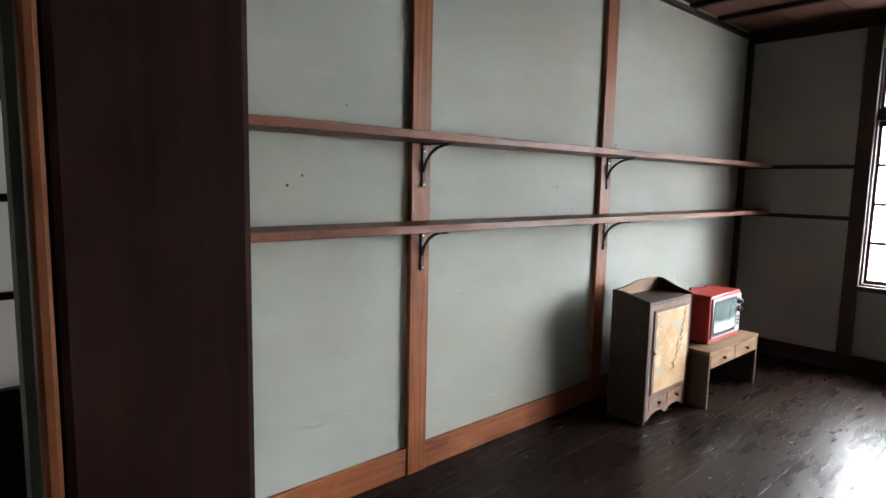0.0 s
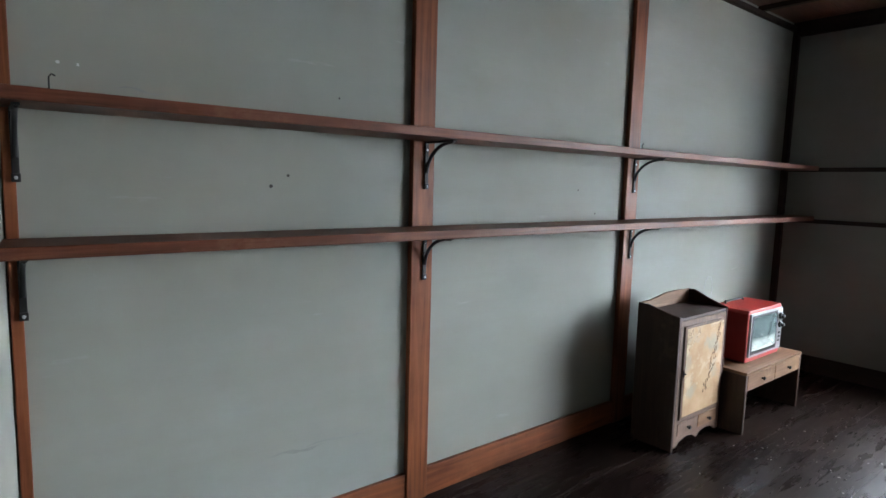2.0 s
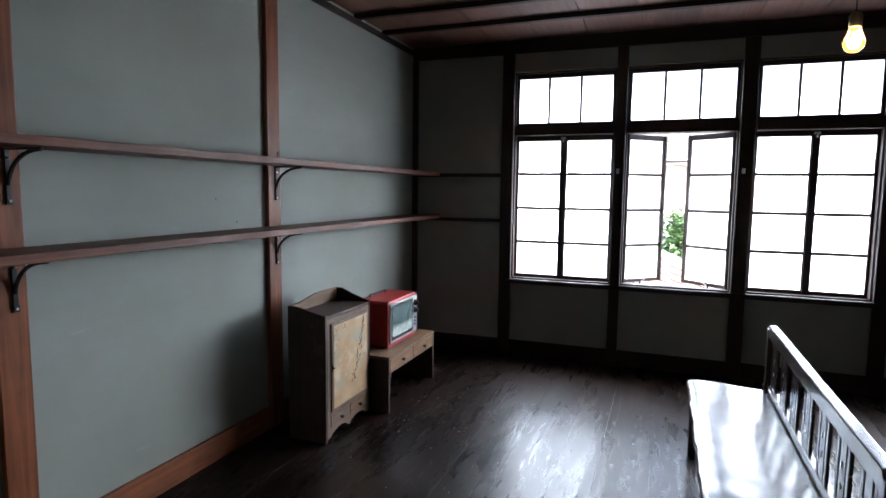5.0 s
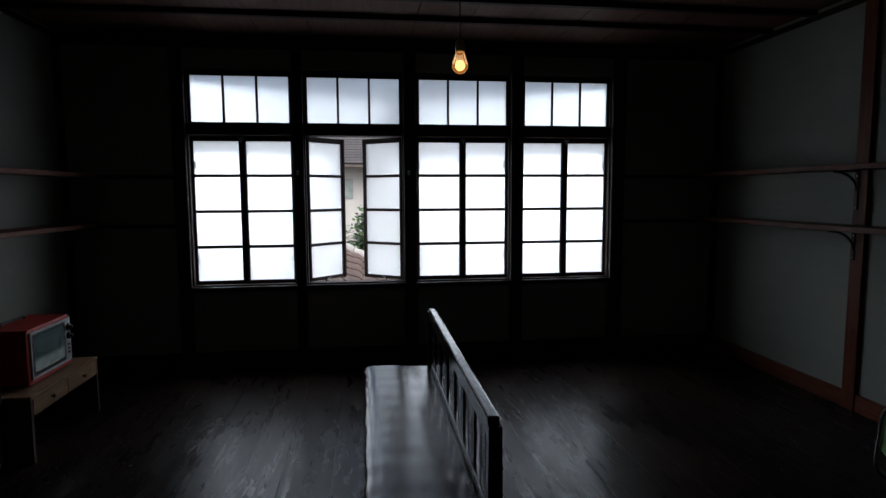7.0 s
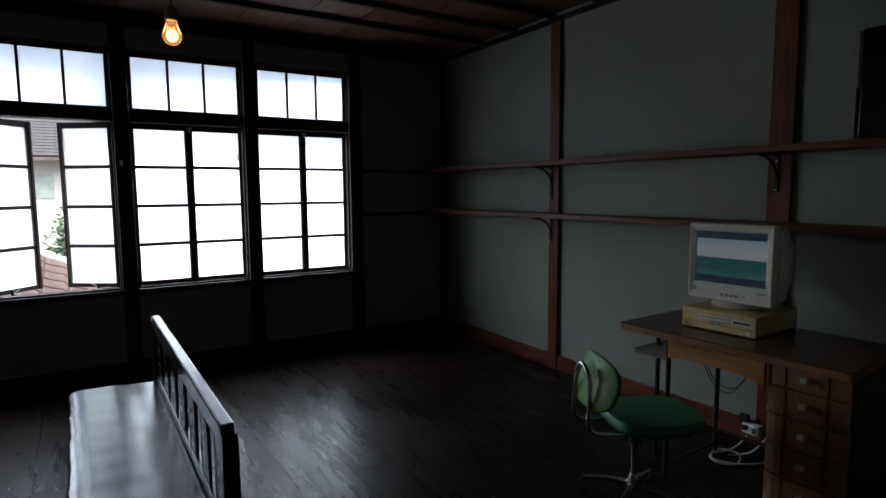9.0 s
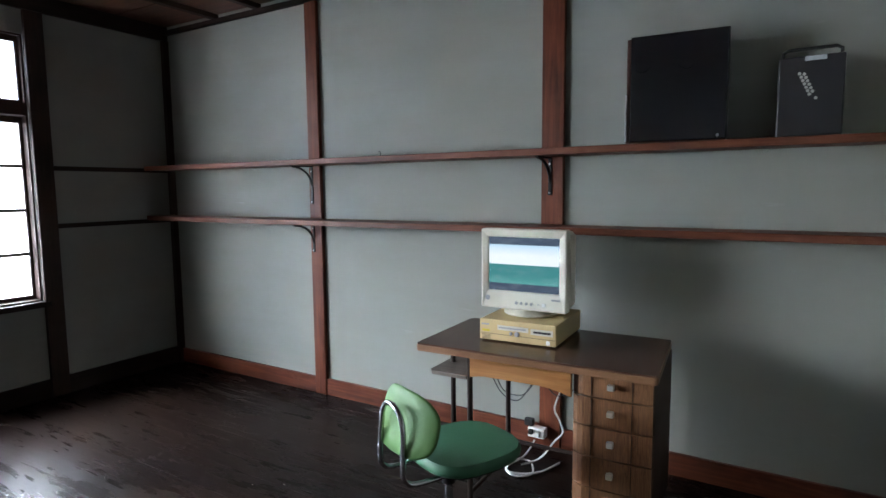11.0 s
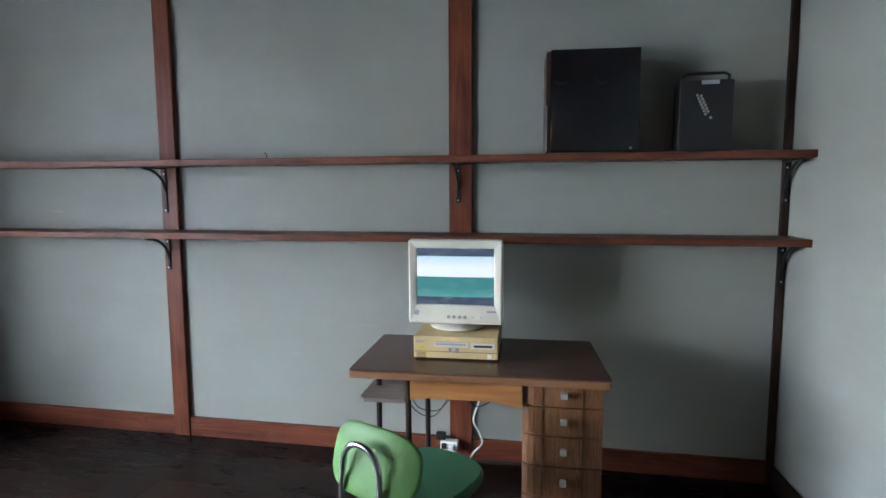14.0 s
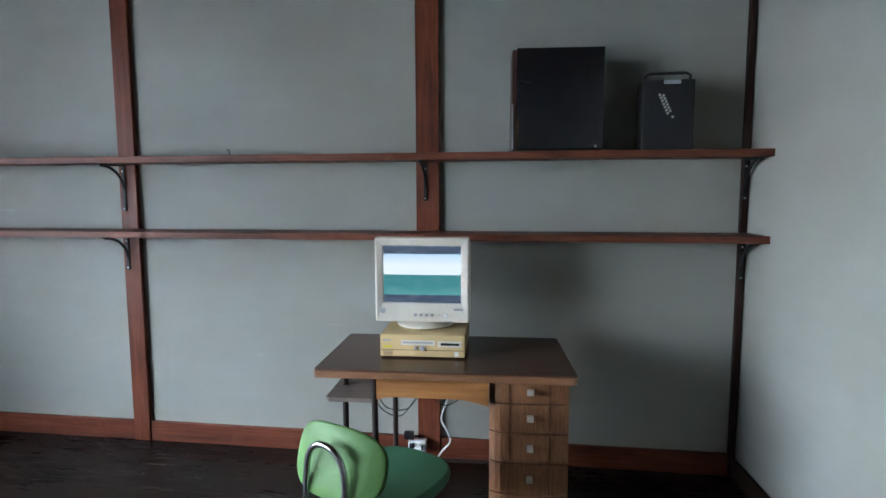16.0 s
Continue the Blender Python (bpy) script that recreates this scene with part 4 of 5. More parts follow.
def computer():
    c = thing("desktop_computer", (2.328, -3.0, 0.740), "yellowed flat desktop computer case on the desk", "computer", rz=2.5)
    w = 0.178
    part("case", boxes((-w, w, -0.20, 0.168, 0.008, 0.098), bev=0.004), YELLOWED, c)
    part("front_panel", boxes((-w, w, 0.169, 0.182, 0.006, 0.100), bev=0.005), YELLOWED, c)
    part("disc_drive", boxes((-0.055, 0.09, 0.182, 0.185, 0.056, 0.078), bev=0.002), CREAM, c)
    part("disc_tray", boxes((-0.045, 0.082, 0.185, 0.1865, 0.064, 0.071)), GREY, c)
    part("floppy_drive", boxes((-0.165, -0.065, 0.182, 0.184, 0.050, 0.076), bev=0.001), CREAM, c)
    part("floppy_slot", boxes((-0.155, -0.078, 0.184, 0.1855, 0.058, 0.067)), BLACK, c)
    part("power_button", lathe(bmesh.new(), [(0.011, 0), (0.011, 0.005), (0.008, 0.007)], 14), SILVER, c, m=pose(-0.002, 0.182, 0.044, -90, 0, 0))
    part("button", lathe(bmesh.new(), [(0.007, 0), (0.007, 0.005), (0.005, 0.006)], 12), SILVER, c, m=pose(0.026, 0.182, 0.044, -90, 0, 0))
    part("badge", boxes((0.132, 0.168, 0.182, 0.1832, 0.073, 0.080)), GREY, c, "small maker's badge")
    part("yellow_sticker", boxes((0.128, 0.165, 0.182, 0.1832, 0.044, 0.054)), plain("yellow_sticker", (0.6, 0.48, 0.04), 0.5), c)
    part("sticker", boxes((-0.152, -0.135, 0.182, 0.1832, 0.012, 0.03)), WHITE, c)
    part("seam", boxes((-w + 0.004, w - 0.004, 0.1822, 0.1828, 0.034, 0.0365)), plain("dark_seam", (0.16, 0.11, 0.05), 0.6), c)
    for i in range(4):
        part("vent_slit", boxes((0.125, 0.165, 0.182, 0.1832, 0.010 + i * 0.006, 0.0125 + i * 0.006)), plain("vent_dark", (0.12, 0.085, 0.04), 0.6), c)
    for x, y in ((-0.15, -0.17), (0.15, -0.17), (-0.15, 0.13), (0.15, 0.13)):
        part("foot", lathe(bmesh.new(), [(0.012, 0), (0.012, 0.009)], 10, (x, y, 0)), BLACK, c)
    mo = thing("monitor", (2.342, -3.018, 0.840), "cream cathode-ray monitor showing a pale sky over sea", "monitor", rz=2.0)
    part("swivel_base", lathe(bmesh.new(), [(0.125, 0), (0.128, 0.006), (0.118, 0.016), (0.07, 0.032), (0.05, 0.048)], 28, (0, -0.02, 0)), CREAM, mo)
    W, z0, z1 = 0.205, 0.030, 0.398
    fr = bmesh.new()
    outer = [(-W, z0), (W, z0), (W, z1), (-W, z1)]
    inner = [(-0.173, 0.110), (0.173, 0.110), (0.173, 0.364), (-0.173, 0.364)]
    vo = [fr.verts.new((x, 0.10, z)) for x, z in outer]
    vi = [fr.verts.new((x, 0.092, z)) for x, z in inner]
    vb = [fr.verts.new((x * 0.975, 0.0865, 0.237 + (z - 0.237) * 0.97)) for x, z in inner]
    vs = [fr.verts.new((x * 1.0, 0.05, z)) for x, z in outer]
    for i in range(4):
        j = (i + 1) % 4
        fr.faces.new((vo[i], vo[j], vi[j], vi[i]))
        fr.faces.new((vi[i], vi[j], vb[j], vb[i]))
        fr.faces.new((vs[i], vs[j], vo[j], vo[i]))
    bmesh.ops.recalc_face_normals(fr, faces=fr.faces)
    bmesh.ops.bevel(fr, geom=[e for e in fr.edges if all(v in vo for v in e.verts) or (e.verts[0] in vo) != (e.verts[1] in vo) and any(v in vs for v in e.verts)], offset=0.009, segments=3, affect="EDGES", profile=0.5)
    part("bezel", fr, CREAM, mo)
    hs = bmesh.new()
    rings = []
    for y, sx, sz, zc in ((0.052, 0.208, 0.181, 0.214), (-0.05, 0.200, 0.172, 0.212), (-0.12, 0.165, 0.14, 0.205), (-0.27, 0.125, 0.105, 0.20)):
        rings.append([hs.verts.new((sx * a, y, zc + sz * b)) for a, b in ((-1, -0.9), (-0.92, -1), (0.92, -1), (1, -0.9), (1, 0.9), (0.92, 1), (-0.92, 1), (-1, 0.9))])
    for A, B in zip(rings, rings[1:]):
        for j in range(8):
            hs.faces.new((A[j], A[(j + 1) % 8], B[(j + 1) % 8], B[j]))
    hs.faces.new(rings[0]), hs.faces.new(rings[-1])
    bmesh.ops.recalc_face_normals(hs, faces=hs.faces)
    part("housing", hs, CREAM, mo)
    k = 10
    gl = bmesh.new()
    grid = [[gl.verts.new(((-1 + 2 * i / k) * 0.170, 0.0848 + 0.006 * (1 - (-1 + 2 * i / k) ** 2) * (1 - (-1 + 2 * j / k) ** 2), (-1 + 2 * j / k) * 0.1245)) for j in range(k + 1)] for i in range(k + 1)]
    for i in range(k):
        for j in range(k):
            gl.faces.new((grid[i][j], grid[i][j + 1], grid[i + 1][j + 1], grid[i + 1][j]))
    bmesh.ops.recalc_face_normals(gl, faces=gl.faces)
    for f in gl.faces:
        f.smooth = True
    part("screen", gl, SCREEN, mo, "lit screen with sky and sea", m=pose(0, 0, 0.238))
    for i in range(4):
        part("button", lathe(bmesh.new(), [(0.007, 0), (0.007, 0.003), (0.005, 0.004)], 12), GREY, mo, m=pose(0.028 - i * 0.024, 0.0995, 0.062, -90, 0, 0))
    part("power_button", boxes((-0.112, -0.094, 0.0995, 0.1035, 0.054, 0.070), bev=0.002), WHITE, mo)
    part("badge", lathe(bmesh.new(), [(0.012, 0), (0.012, 0.002)], 16), GREY, mo, "round maker's badge", m=pose(0.170, 0.0995, 0.078, -90, 0, 0))
    part("badge", boxes((-0.178, -0.138, 0.0995, 0.1012, 0.084, 0.092)), GREY, mo)
    part("lamp", boxes((-0.078, -0.074, 0.0995, 0.102, 0.060, 0.066)), GREY, mo)


computer()


def spline(pts, k=6):
    """A smooth line through the points."""
    p, out = [Vector(v) for v in pts], []
    for i in range(len(p) - 1):
        a, b, c, d = p[max(i - 1, 0)], p[i], p[i + 1], p[min(i + 2, len(p) - 1)]
        out += [0.5 * ((2 * b) + (c - a) * t + (2 * a - 5 * b + 4 * c - d) * t * t + (3 * b - a - 3 * c + d) * t ** 3) for t in [j / k for j in range(k)]]
    return out + [p[-1]]


# ---------- chair ----------
def chair():
    c = thing("swivel_chair", (2.422, -2.350, 0), "green swivel office chair with a chrome frame", "chair", rz=156)
    # local: +y is the way the chair faces
    def pad(cx, cz, rx, rz, thick, bend):
        bm = bmesh.new()
        ang = [2 * math.pi * i / 28 for i in range(28)]
        def rim(s):
            return [(cx + s * rx * math.copysign(abs(math.cos(a)) ** 0.7, math.cos(a)), cz + s * rz * math.copysign(abs(math.sin(a)) ** 0.7, math.sin(a))) for a in ang]
        layers = [(0.3, -thick / 2), (0.65, -thick / 2), (0.95, -thick / 2), (0.99, -thick / 4), (1.0, 0), (0.99, thick / 4), (0.95, thick / 2), (0.65, thick / 2 + 0.003), (0.3, thick / 2 + 0.004)]
        rings = [[bm.verts.new((x, y - bend * x * x, z)) for x, z in rim(s)] for s, y in layers]
        fs = []
        for A, B in zip(rings, rings[1:]):
            fs += [bm.faces.new((A[j], A[(j + 1) % 28], B[(j + 1) % 28], B[j])) for j in range(28)]
        for f in fs:
            f.smooth = True
        fs += [bm.faces.new(rings[0]), bm.faces.new(rings[-1])]
        bmesh.ops.recalc_face_normals(bm, faces=fs)
        return bm
    part("backrest", pad(0, 0, 0.188, 0.115, 0.016, -1.3), GREEN, c, "dull green curved backrest", m=pose(0.0, -0.186, 0.588, -17, 0, 0))
    part("seat", pad(0, 0, 0.192, 0.210, 0.045, 0.0), GREEN_SEAT, c, "dark green rounded seat", m=pose(0.015, 0.095, 0.412, -90, 0, 0))
    part("seat_pan", pad(0, 0, 0.175, 0.165, 0.012, 0.0), IRON, c, m=pose(0.015, 0.085, 0.381, -90, 0, 0))
    arch = [(-0.095, 0.02, 0.375), (-0.095, -0.16, 0.378), (-0.093, -0.215, 0.40), (-0.092, -0.228, 0.45), (-0.088, -0.222, 0.56), (-0.075, -0.222, 0.62), (-0.04, -0.224, 0.655), (0, -0.225, 0.664)]
    arch = [(x, y, z - 0.008) for x, y, z in arch]
    arch = arch + [(-x, y, z) for x, y, z in arch[:-1][::-1]]
    arch = spline([(x * 0.9, y + 0.004, z) for x, y, z in arch], 4)
    part("back_tube", tube(bmesh.new(), arch, 0.0105, 10), CHROME, c, "bent chrome tube")
    part("stem", tube(bmesh.new(), [(0, 0.03, 0.09), (0, 0.03, 0.374)], 0.016, 12), CHROME, c, "threaded chrome stem")
    part("collar", lathe(bmesh.new(), [(0.028, 0.285), (0.028, 0.347), (0.05, 0.373)], 14, (0, 0.03, 0)), IRON, c)
    part("hub", lathe(bmesh.new(), [(0.032, 0.07), (0.034, 0.10), (0.022, 0.14)], 14, (0, 0.03, 0)), CHROME, c)
    for i in range(4):
        a = radians(45 + 90 * i)
        e = (0.24 * math.cos(a), 0.03 + 0.24 * math.sin(a))
        lg = part("leg", tube(bmesh.new(), [(0, 0.03, 0.095), (e[0] * 0.5, 0.03 + (e[1] - 0.03) * 0.5, 0.085), (e[0], e[1], 0.055)], [0.014, 0.012, 0.010], 10), CHROME, c)
        part("caster", lathe(bmesh.new(), [(0.012, -0.011), (0.023, -0.010), (0.023, 0.010), (0.012, 0.011)], 14), BLACK, lg, m=pose(e[0], e[1], 0.023, 90, 0, math.degrees(a)))
        part("caster_pin", tube(bmesh.new(), [(e[0], e[1], 0.022), (e[0], e[1], 0.058)], 0.006, 6), CHROME, lg)
    return c


chair()


# ---------- power strip and cables ----------
ps = thing("power_strip", (2.455, -3.40, 0.10), "white power socket with plugs on the dark post", "socket", rz=0)
part("socket_body", boxes((-0.05, 0.045, -0.028, 0.022, -0.035, 0.02), bev=0.006), WHITE, ps)
part("plug", boxes((-0.03, -0.005, 0.022, 0.05, -0.02, 0.008), bev=0.004), WHITE, ps)
part("plug", boxes((0.01, 0.035, 0.022, 0.045, -0.012, 0.012), bev=0.004), BLACK, ps)
part("adapter", boxes((0.02, 0.07, -0.02, 0.012, 0.02, 0.06), bev=0.005), BLACK, ps, "black power adapter")


def cable(label, pts, r, mat):
    ob = new("cable", to_mesh("cable", tube(bmesh.new(), spline(pts), r, 6), mat))
    return tagged(ob, label, "cable")


cable("white cable hanging behind the desk", [(2.25, -3.26, 0.70), (2.262, -3.27, 0.55), (2.275, -3.27, 0.406), (2.307, -3.27, 0.298), (2.278, -3.27, 0.235), (2.263, -3.27, 0.177), (2.307, -3.27, 0.12), (2.37, -3.24, 0.03), (2.44, -3.16, 0.010)], 0.005, WHITE)
cable("white cable coiled on the floor", [(2.44, -3.33, 0.075), (2.46, -3.24, 0.02), (2.500, -3.10, 0.008), (2.43, -3.04, 0.008), (2.36, -3.10, 0.008), (2.42, -3.22, 0.008), (2.51, -3.18, 0.012), (2.46, -3.05, 0.016), (2.34, -3.12, 0.010), (2.28, -3.28, 0.008)], 0.005, WHITE)
cable("thin black cable looping under the desk", [(2.70, -3.23, 0.70), (2.69, -3.26, 0.50), (2.646, -3.27, 0.381), (2.593, -3.27, 0.316), (2.513, -3.27, 0.301), (2.449, -3.27, 0.38), (2.40, -3.27, 0.48), (2.37, -3.23, 0.70)], 0.0028, BLACK)
cable("thin black cable looping under the desk", [(2.68, -3.23, 0.70), (2.66, -3.25, 0.50), (2.616, -3.26, 0.383), (2.577, -3.26, 0.341), (2.503, -3.26, 0.334), (2.455, -3.26, 0.364), (2.41, -3.26, 0.45), (2.36, -3.23, 0.70)], 0.0028, BLACK)
cable("thin black cable looping under the desk", [(2.40, -3.23, 0.70), (2.375, -3.26, 0.50), (2.338, -3.265, 0.402), (2.284, -3.262, 0.370), (2.212, -3.265, 0.41), (2.15, -3.26, 0.52), (2.10, -3.23, 0.70)], 0.0028, BLACK)


# ---------- boxes on the upper south shelf ----------
def loudspeaker():
    s = thing("loudspeaker", (1.770, -3.315, ZU + 0.004), "large black cabinet with a glossy front on the shelf", "loudspeaker", rz=4)
    part("cabinet_body", boxes((-0.203, 0.203, -0.11, 0.105, 0, 0.452), bev=0.005), wood("dark_red_speaker_wood", (0.03, 0.012, 0.010), (0.07, 0.028, 0.02), "z", (0.25, 0.4)), s, "dark reddish veneered body")
    part("front_cover", boxes((-0.205, 0.184, 0.106, 0.122, 0.004, 0.456), bev=0.006), GLOSS_BLACK, s, "glossy black front")
    for x in (-0.045, 0.135):
        part("driver", lathe(bmesh.new(), [(0.036, 0), (0.036, 0.0006), (0.031, 0.0009), (0.012, 0.0006)], 20), GLOSS_BLACK, s, m=pose(x, 0.122, 0.335, -90, 0, 0))
    part("corner_foot", lathe(bmesh.new(), [(0.006, 0), (0.006, 0.006)], 10), SILVER, s, m=pose(-0.17, 0.122, 0.02, -90, 0, 0))
    part("edge_strip", boxes((0.198, 0.2035, 0.106, 0.124, 0.01, 0.21)), SILVER, s, "thin bright edge strip")
    return s


def portable_case():
    s = thing("portable_case", (1.27, -3.325, ZU + 0.004), "black portable case with a handle and pale stickers", "case", rz=-2)
    part("case_body", boxes((-0.112, 0.112, -0.085, 0.075, 0, 0.312), bev=0.008), BLACK, s)
    part("handle", tube(bmesh.new(), [(-0.098, 0.03, 0.305), (-0.098, 0.034, 0.335), (-0.080, 0.036, 0.345), (0.080, 0.036, 0.345), (0.098, 0.034, 0.335), (0.098, 0.03, 0.305)], 0.007, 8), BLACK, s)
    part("name_plate", boxes((-0.05, 0.022, 0.075, 0.0775, 0.292, 0.309)), plain("pale_label", (0.4, 0.42, 0.44), 0.5), s, "pale blank label")
    pale = plain("pale_sticker", (0.42, 0.42, 0.38), 0.6)
    for i in range(8):
        for j in range(2):
            if i < 6 or j == (i % 2):
                part("sticker", lathe(bmesh.new(), [(0.0062, 0), (0.0062, 0.0015)], 10), pale, s, m=pose(0.038 - 0.016 * j - 0.006 * i, 0.075, 0.245 - 0.0135 * i - 0.003 * j, -90, 0, 0))
    return s


loudspeaker()
portable_case()
cable("short white plug lead on the floor by the stand", [(4.02, 1.66, 0.006), (4.06, 1.62, 0.008), (4.10, 1.63, 0.006), (4.16, 1.66, 0.006)], 0.006, WHITE)
cable("thin black cable lying on the shelf", [(1.56, -3.24, ZU + 0.009), (1.50, -3.25, ZU + 0.008), (1.44, -3.28, ZU + 0.012), (1.38, -3.27, ZU + 0.008)], 0.004, BLACK)


# ---------- hanging bulb ----------
def bulb():
    b = thing("pendant_bulb", (3.10, -0.668, 1.93), "bare glowing filament bulb on a dark cord", "lamp")
    glass, n, l, p = material("clear_bulb_glass", 0.02)
    p.inputs["Transmission Weight"].default_value, p.inputs["IOR"].default_value = 1.0, 1.12
    p.inputs["Base Color"].default_value = (1.0, 0.66, 0.32, 1)
    p.inputs["Emission Color"].default_value, p.inputs["Emission Strength"].default_value = (1.0, 0.40, 0.10, 1), 0.07
    g = part("glass_globe", lathe(bmesh.new(), [(0.033 * math.sin(radians(a)), 0.034 - 0.034 * math.cos(radians(a))) for a in range(6, 115, 9)] + [(0.027, 0.056), (0.021, 0.071), (0.0175, 0.088)], 32), glass, b)
    g.visible_shadow = False
    part("filament", lathe(bmesh.new(), [(0.003, 0.014), (0.012, 0.018), (0.018, 0.028), (0.018, 0.038), (0.012, 0.048), (0.004, 0.052)], 20), glow("hot_filament", (1.0, 0.58, 0.24), 1.1), b, "warm glowing filament")
    part("socket", lathe(bmesh.new(), [(0.017, 0.086), (0.020, 0.092), (0.020, 0.125), (0.012, 0.135)], 16), BRASS, b)
    part("cord", tube(bmesh.new(), [(0, 0, 0.13), (0, 0, CEIL - 1.93 - 0.02)], 0.003, 6), BLACK, b)
    part("ceiling_rose", lathe(bmesh.new(), [(0.035, CEIL - 1.93 - 0.03), (0.035, CEIL - 1.93 - 0.012), (0.03, CEIL - 1.93)], 16), BLACK, b)


bulb()


# ---------- hall beyond the doorway ----------
door = thing("door_1", (0.094, 1.18, 0), "wooden sliding door with three milky panes", "door")
tagged(door, kind="structure")
part("door_frame", boxes((0.425, 0.462, -0.018, 0.018, 0, 2.1, 0.003), (-0.50, -0.45, -0.018, 0.018, 0, 2.1, 0.003), (-0.45, 0.425, -0.016, 0.016, 1.524, 2.1, 0), (-0.45, 0.425, -0.016, 0.016, 1.020, 1.048, 0), (-0.45, 0.425, -0.010, 0.010, 0, 1.020, 0)), DARK_Z, door)
for a, b in ((1.050, 1.198), (1.212, 1.360), (1.374, 1.522)):
    part("pane", boxes((-0.449, 0.424, -0.004, 0.004, a, b)), PANE, door).visible_shadow = False
for z in (1.205, 1.367):
    part("glazing_bar", boxes((-0.45, 0.425, -0.009, 0.009, z - 0.006, z + 0.006)), DARK_Y, door)


# ---------- outside ----------
def outside():
    ground = structure("ground", boxes((-60, 400, -300, 300, -3.6, -3.5)), plain("dull_ground", (0.16, 0.15, 0.13), 0.9), "bare ground between houses", "ground")
    render_white = plain("white_render", (0.42, 0.43, 0.44), 0.85, var=0.05, scale=1.0)
    slate = plain("grey_roof_tile", (0.058, 0.058, 0.064), 0.7, var=0.2)
    h = thing("house", (22.0, 0.0, -3.5), "white rendered house with a grey tiled roof", "house")
    part("house_wall", boxes((0, 8, -9, 9, 0, 5.95)), render_white, h)
    part("gutter", boxes((-0.75, -0.6, -9.5, 9.5, 5.84, 5.94), bev=0.01), plain("brown_gutter", (0.07, 0.06, 0.055), 0.6), h)
    roof = part("roof", prism(bmesh.new(), [(-0.7, 5.95), (4.0, 9.2), (8.7, 5.95), (8.7, 5.87), (4.0, 9.1), (-0.7, 5.87)], "xz", -9.5, 9.5), slate, h)
    n, slope = 32, math.atan2(3.25, 4.7)
    course = to_mesh("tile_course", boxes((0, 0.22, -9.5, 9.5, 0, 0.045), bev=0.01), slate)
    for i in range(n):
        t = i / n
        ob = new("tile_course", course)
        ob.parent = roof
        ob.matrix_basis = pose(-0.74 + 4.7 * t, 0, 5.97 + 3.25 * t, 0, -math.degrees(slope) + 8, 0)
    wn_ = part("window", boxes((-0.04, 0.05, 0.16, 1.05, 4.74, 5.46), bev=0.005), plain("grey_aluminium", (0.24, 0.26, 0.27), 0.5), h, "small grey framed window")
    part("pane", boxes((-0.046, -0.041, 0.21, 1.0, 4.79, 5.41)), plain("grey_green_pane", (0.26, 0.33, 0.33), 0.2), wn_)
    # low tiled roof just below the windows, its hip falling to one side
    brown = plain("brown_roof_tile", (0.105, 0.078, 0.070), 0.75, var=0.35)
    lr = thing("low_roof", (9.5, 0.0, -3.5), "low brown tiled roof with pale hip tiles", "roof")
    lean = 0.48
    part("low_wall", boxes((-2.4, 0.0, -3.2, 3.0, 0, 2.1)), render_white, lr)
    sl = bmesh.new()
    def at(x, y, dz=0.0):
        return (x, y, 4.10 + lean * y + 0.2 * x + dz)
    top = [sl.verts.new(at(x, y)) for x, y in ((0, 3.0), (0, -3.4), (-2.9, -3.4), (-2.9, 3.0))]
    low = [sl.verts.new(at(x, y, -0.08)) for x, y in ((0, 3.0), (0, -3.4), (-2.9, -3.4), (-2.9, 3.0))]
    sl.faces.new(top), sl.faces.new(low[::-1])
    for i in range(4):
        sl.faces.new((top[i], low[i], low[(i + 1) % 4], top[(i + 1) % 4]))
    bmesh.ops.recalc_face_normals(sl, faces=sl.faces)
    slab = part("roof_slab", sl, brown, lr)
    tile = to_mesh("tile", prism(bmesh.new(), [(-0.13, 0), (-0.10, 0.03), (-0.05, 0.04), (0.0, 0.028), (0.06, 0.020), (0.13, 0.018), (0.13, 0.0)], "yz", 0, 0.31), brown)
    roll = math.degrees(math.atan(lean))
    for i in range(9):
        for j in range(16):
            o = new("tile", tile)
            o.parent = slab
            x, y = -0.30 - 0.27 * i, -1.75 + 0.235 * j
            o.matrix_basis = pose(*at(x, y, 0.012), roll, -11.3 + 4, 0)
    for j in range(13):
        y = -1.7 + 0.27 * j
        part("hip_tile", lathe(bmesh.new(), [(0.055, 0), (0.07, 0.03), (0.055, 0.29)], 10), render_white, lr, m=pose(*at(0.0, y, 0.03), -90 + roll, 0, 0))
    # tree between the roofs
    tr = thing("tree", (12.3, -0.45, -3.5), "leafy green garden tree behind the roof", "tree")
    bark = plain("bark", (0.09, 0.065, 0.045), 0.9)
    part("trunk", tube(bmesh.new(), [(0, 0, 0), (0.05, 0.02, 1.6), (0, 0.1, 3.0), (0.02, 0.0, 4.25)], [0.13, 0.10, 0.07, 0.03], 10), bark, tr)
    rng = random.Random(4)
    for i in range(9):
        a, z = i * 2.4, 1.6 + i * 0.27
        part("limb", tube(bmesh.new(), [(0, 0.05, z), (0.35 * math.cos(a), 0.35 * math.sin(a), z + 0.35), (0.75 * math.cos(a), 0.75 * math.sin(a), z + 0.55)], [0.04, 0.025, 0.01], 6), bark, tr)
    verts, faces = [], []
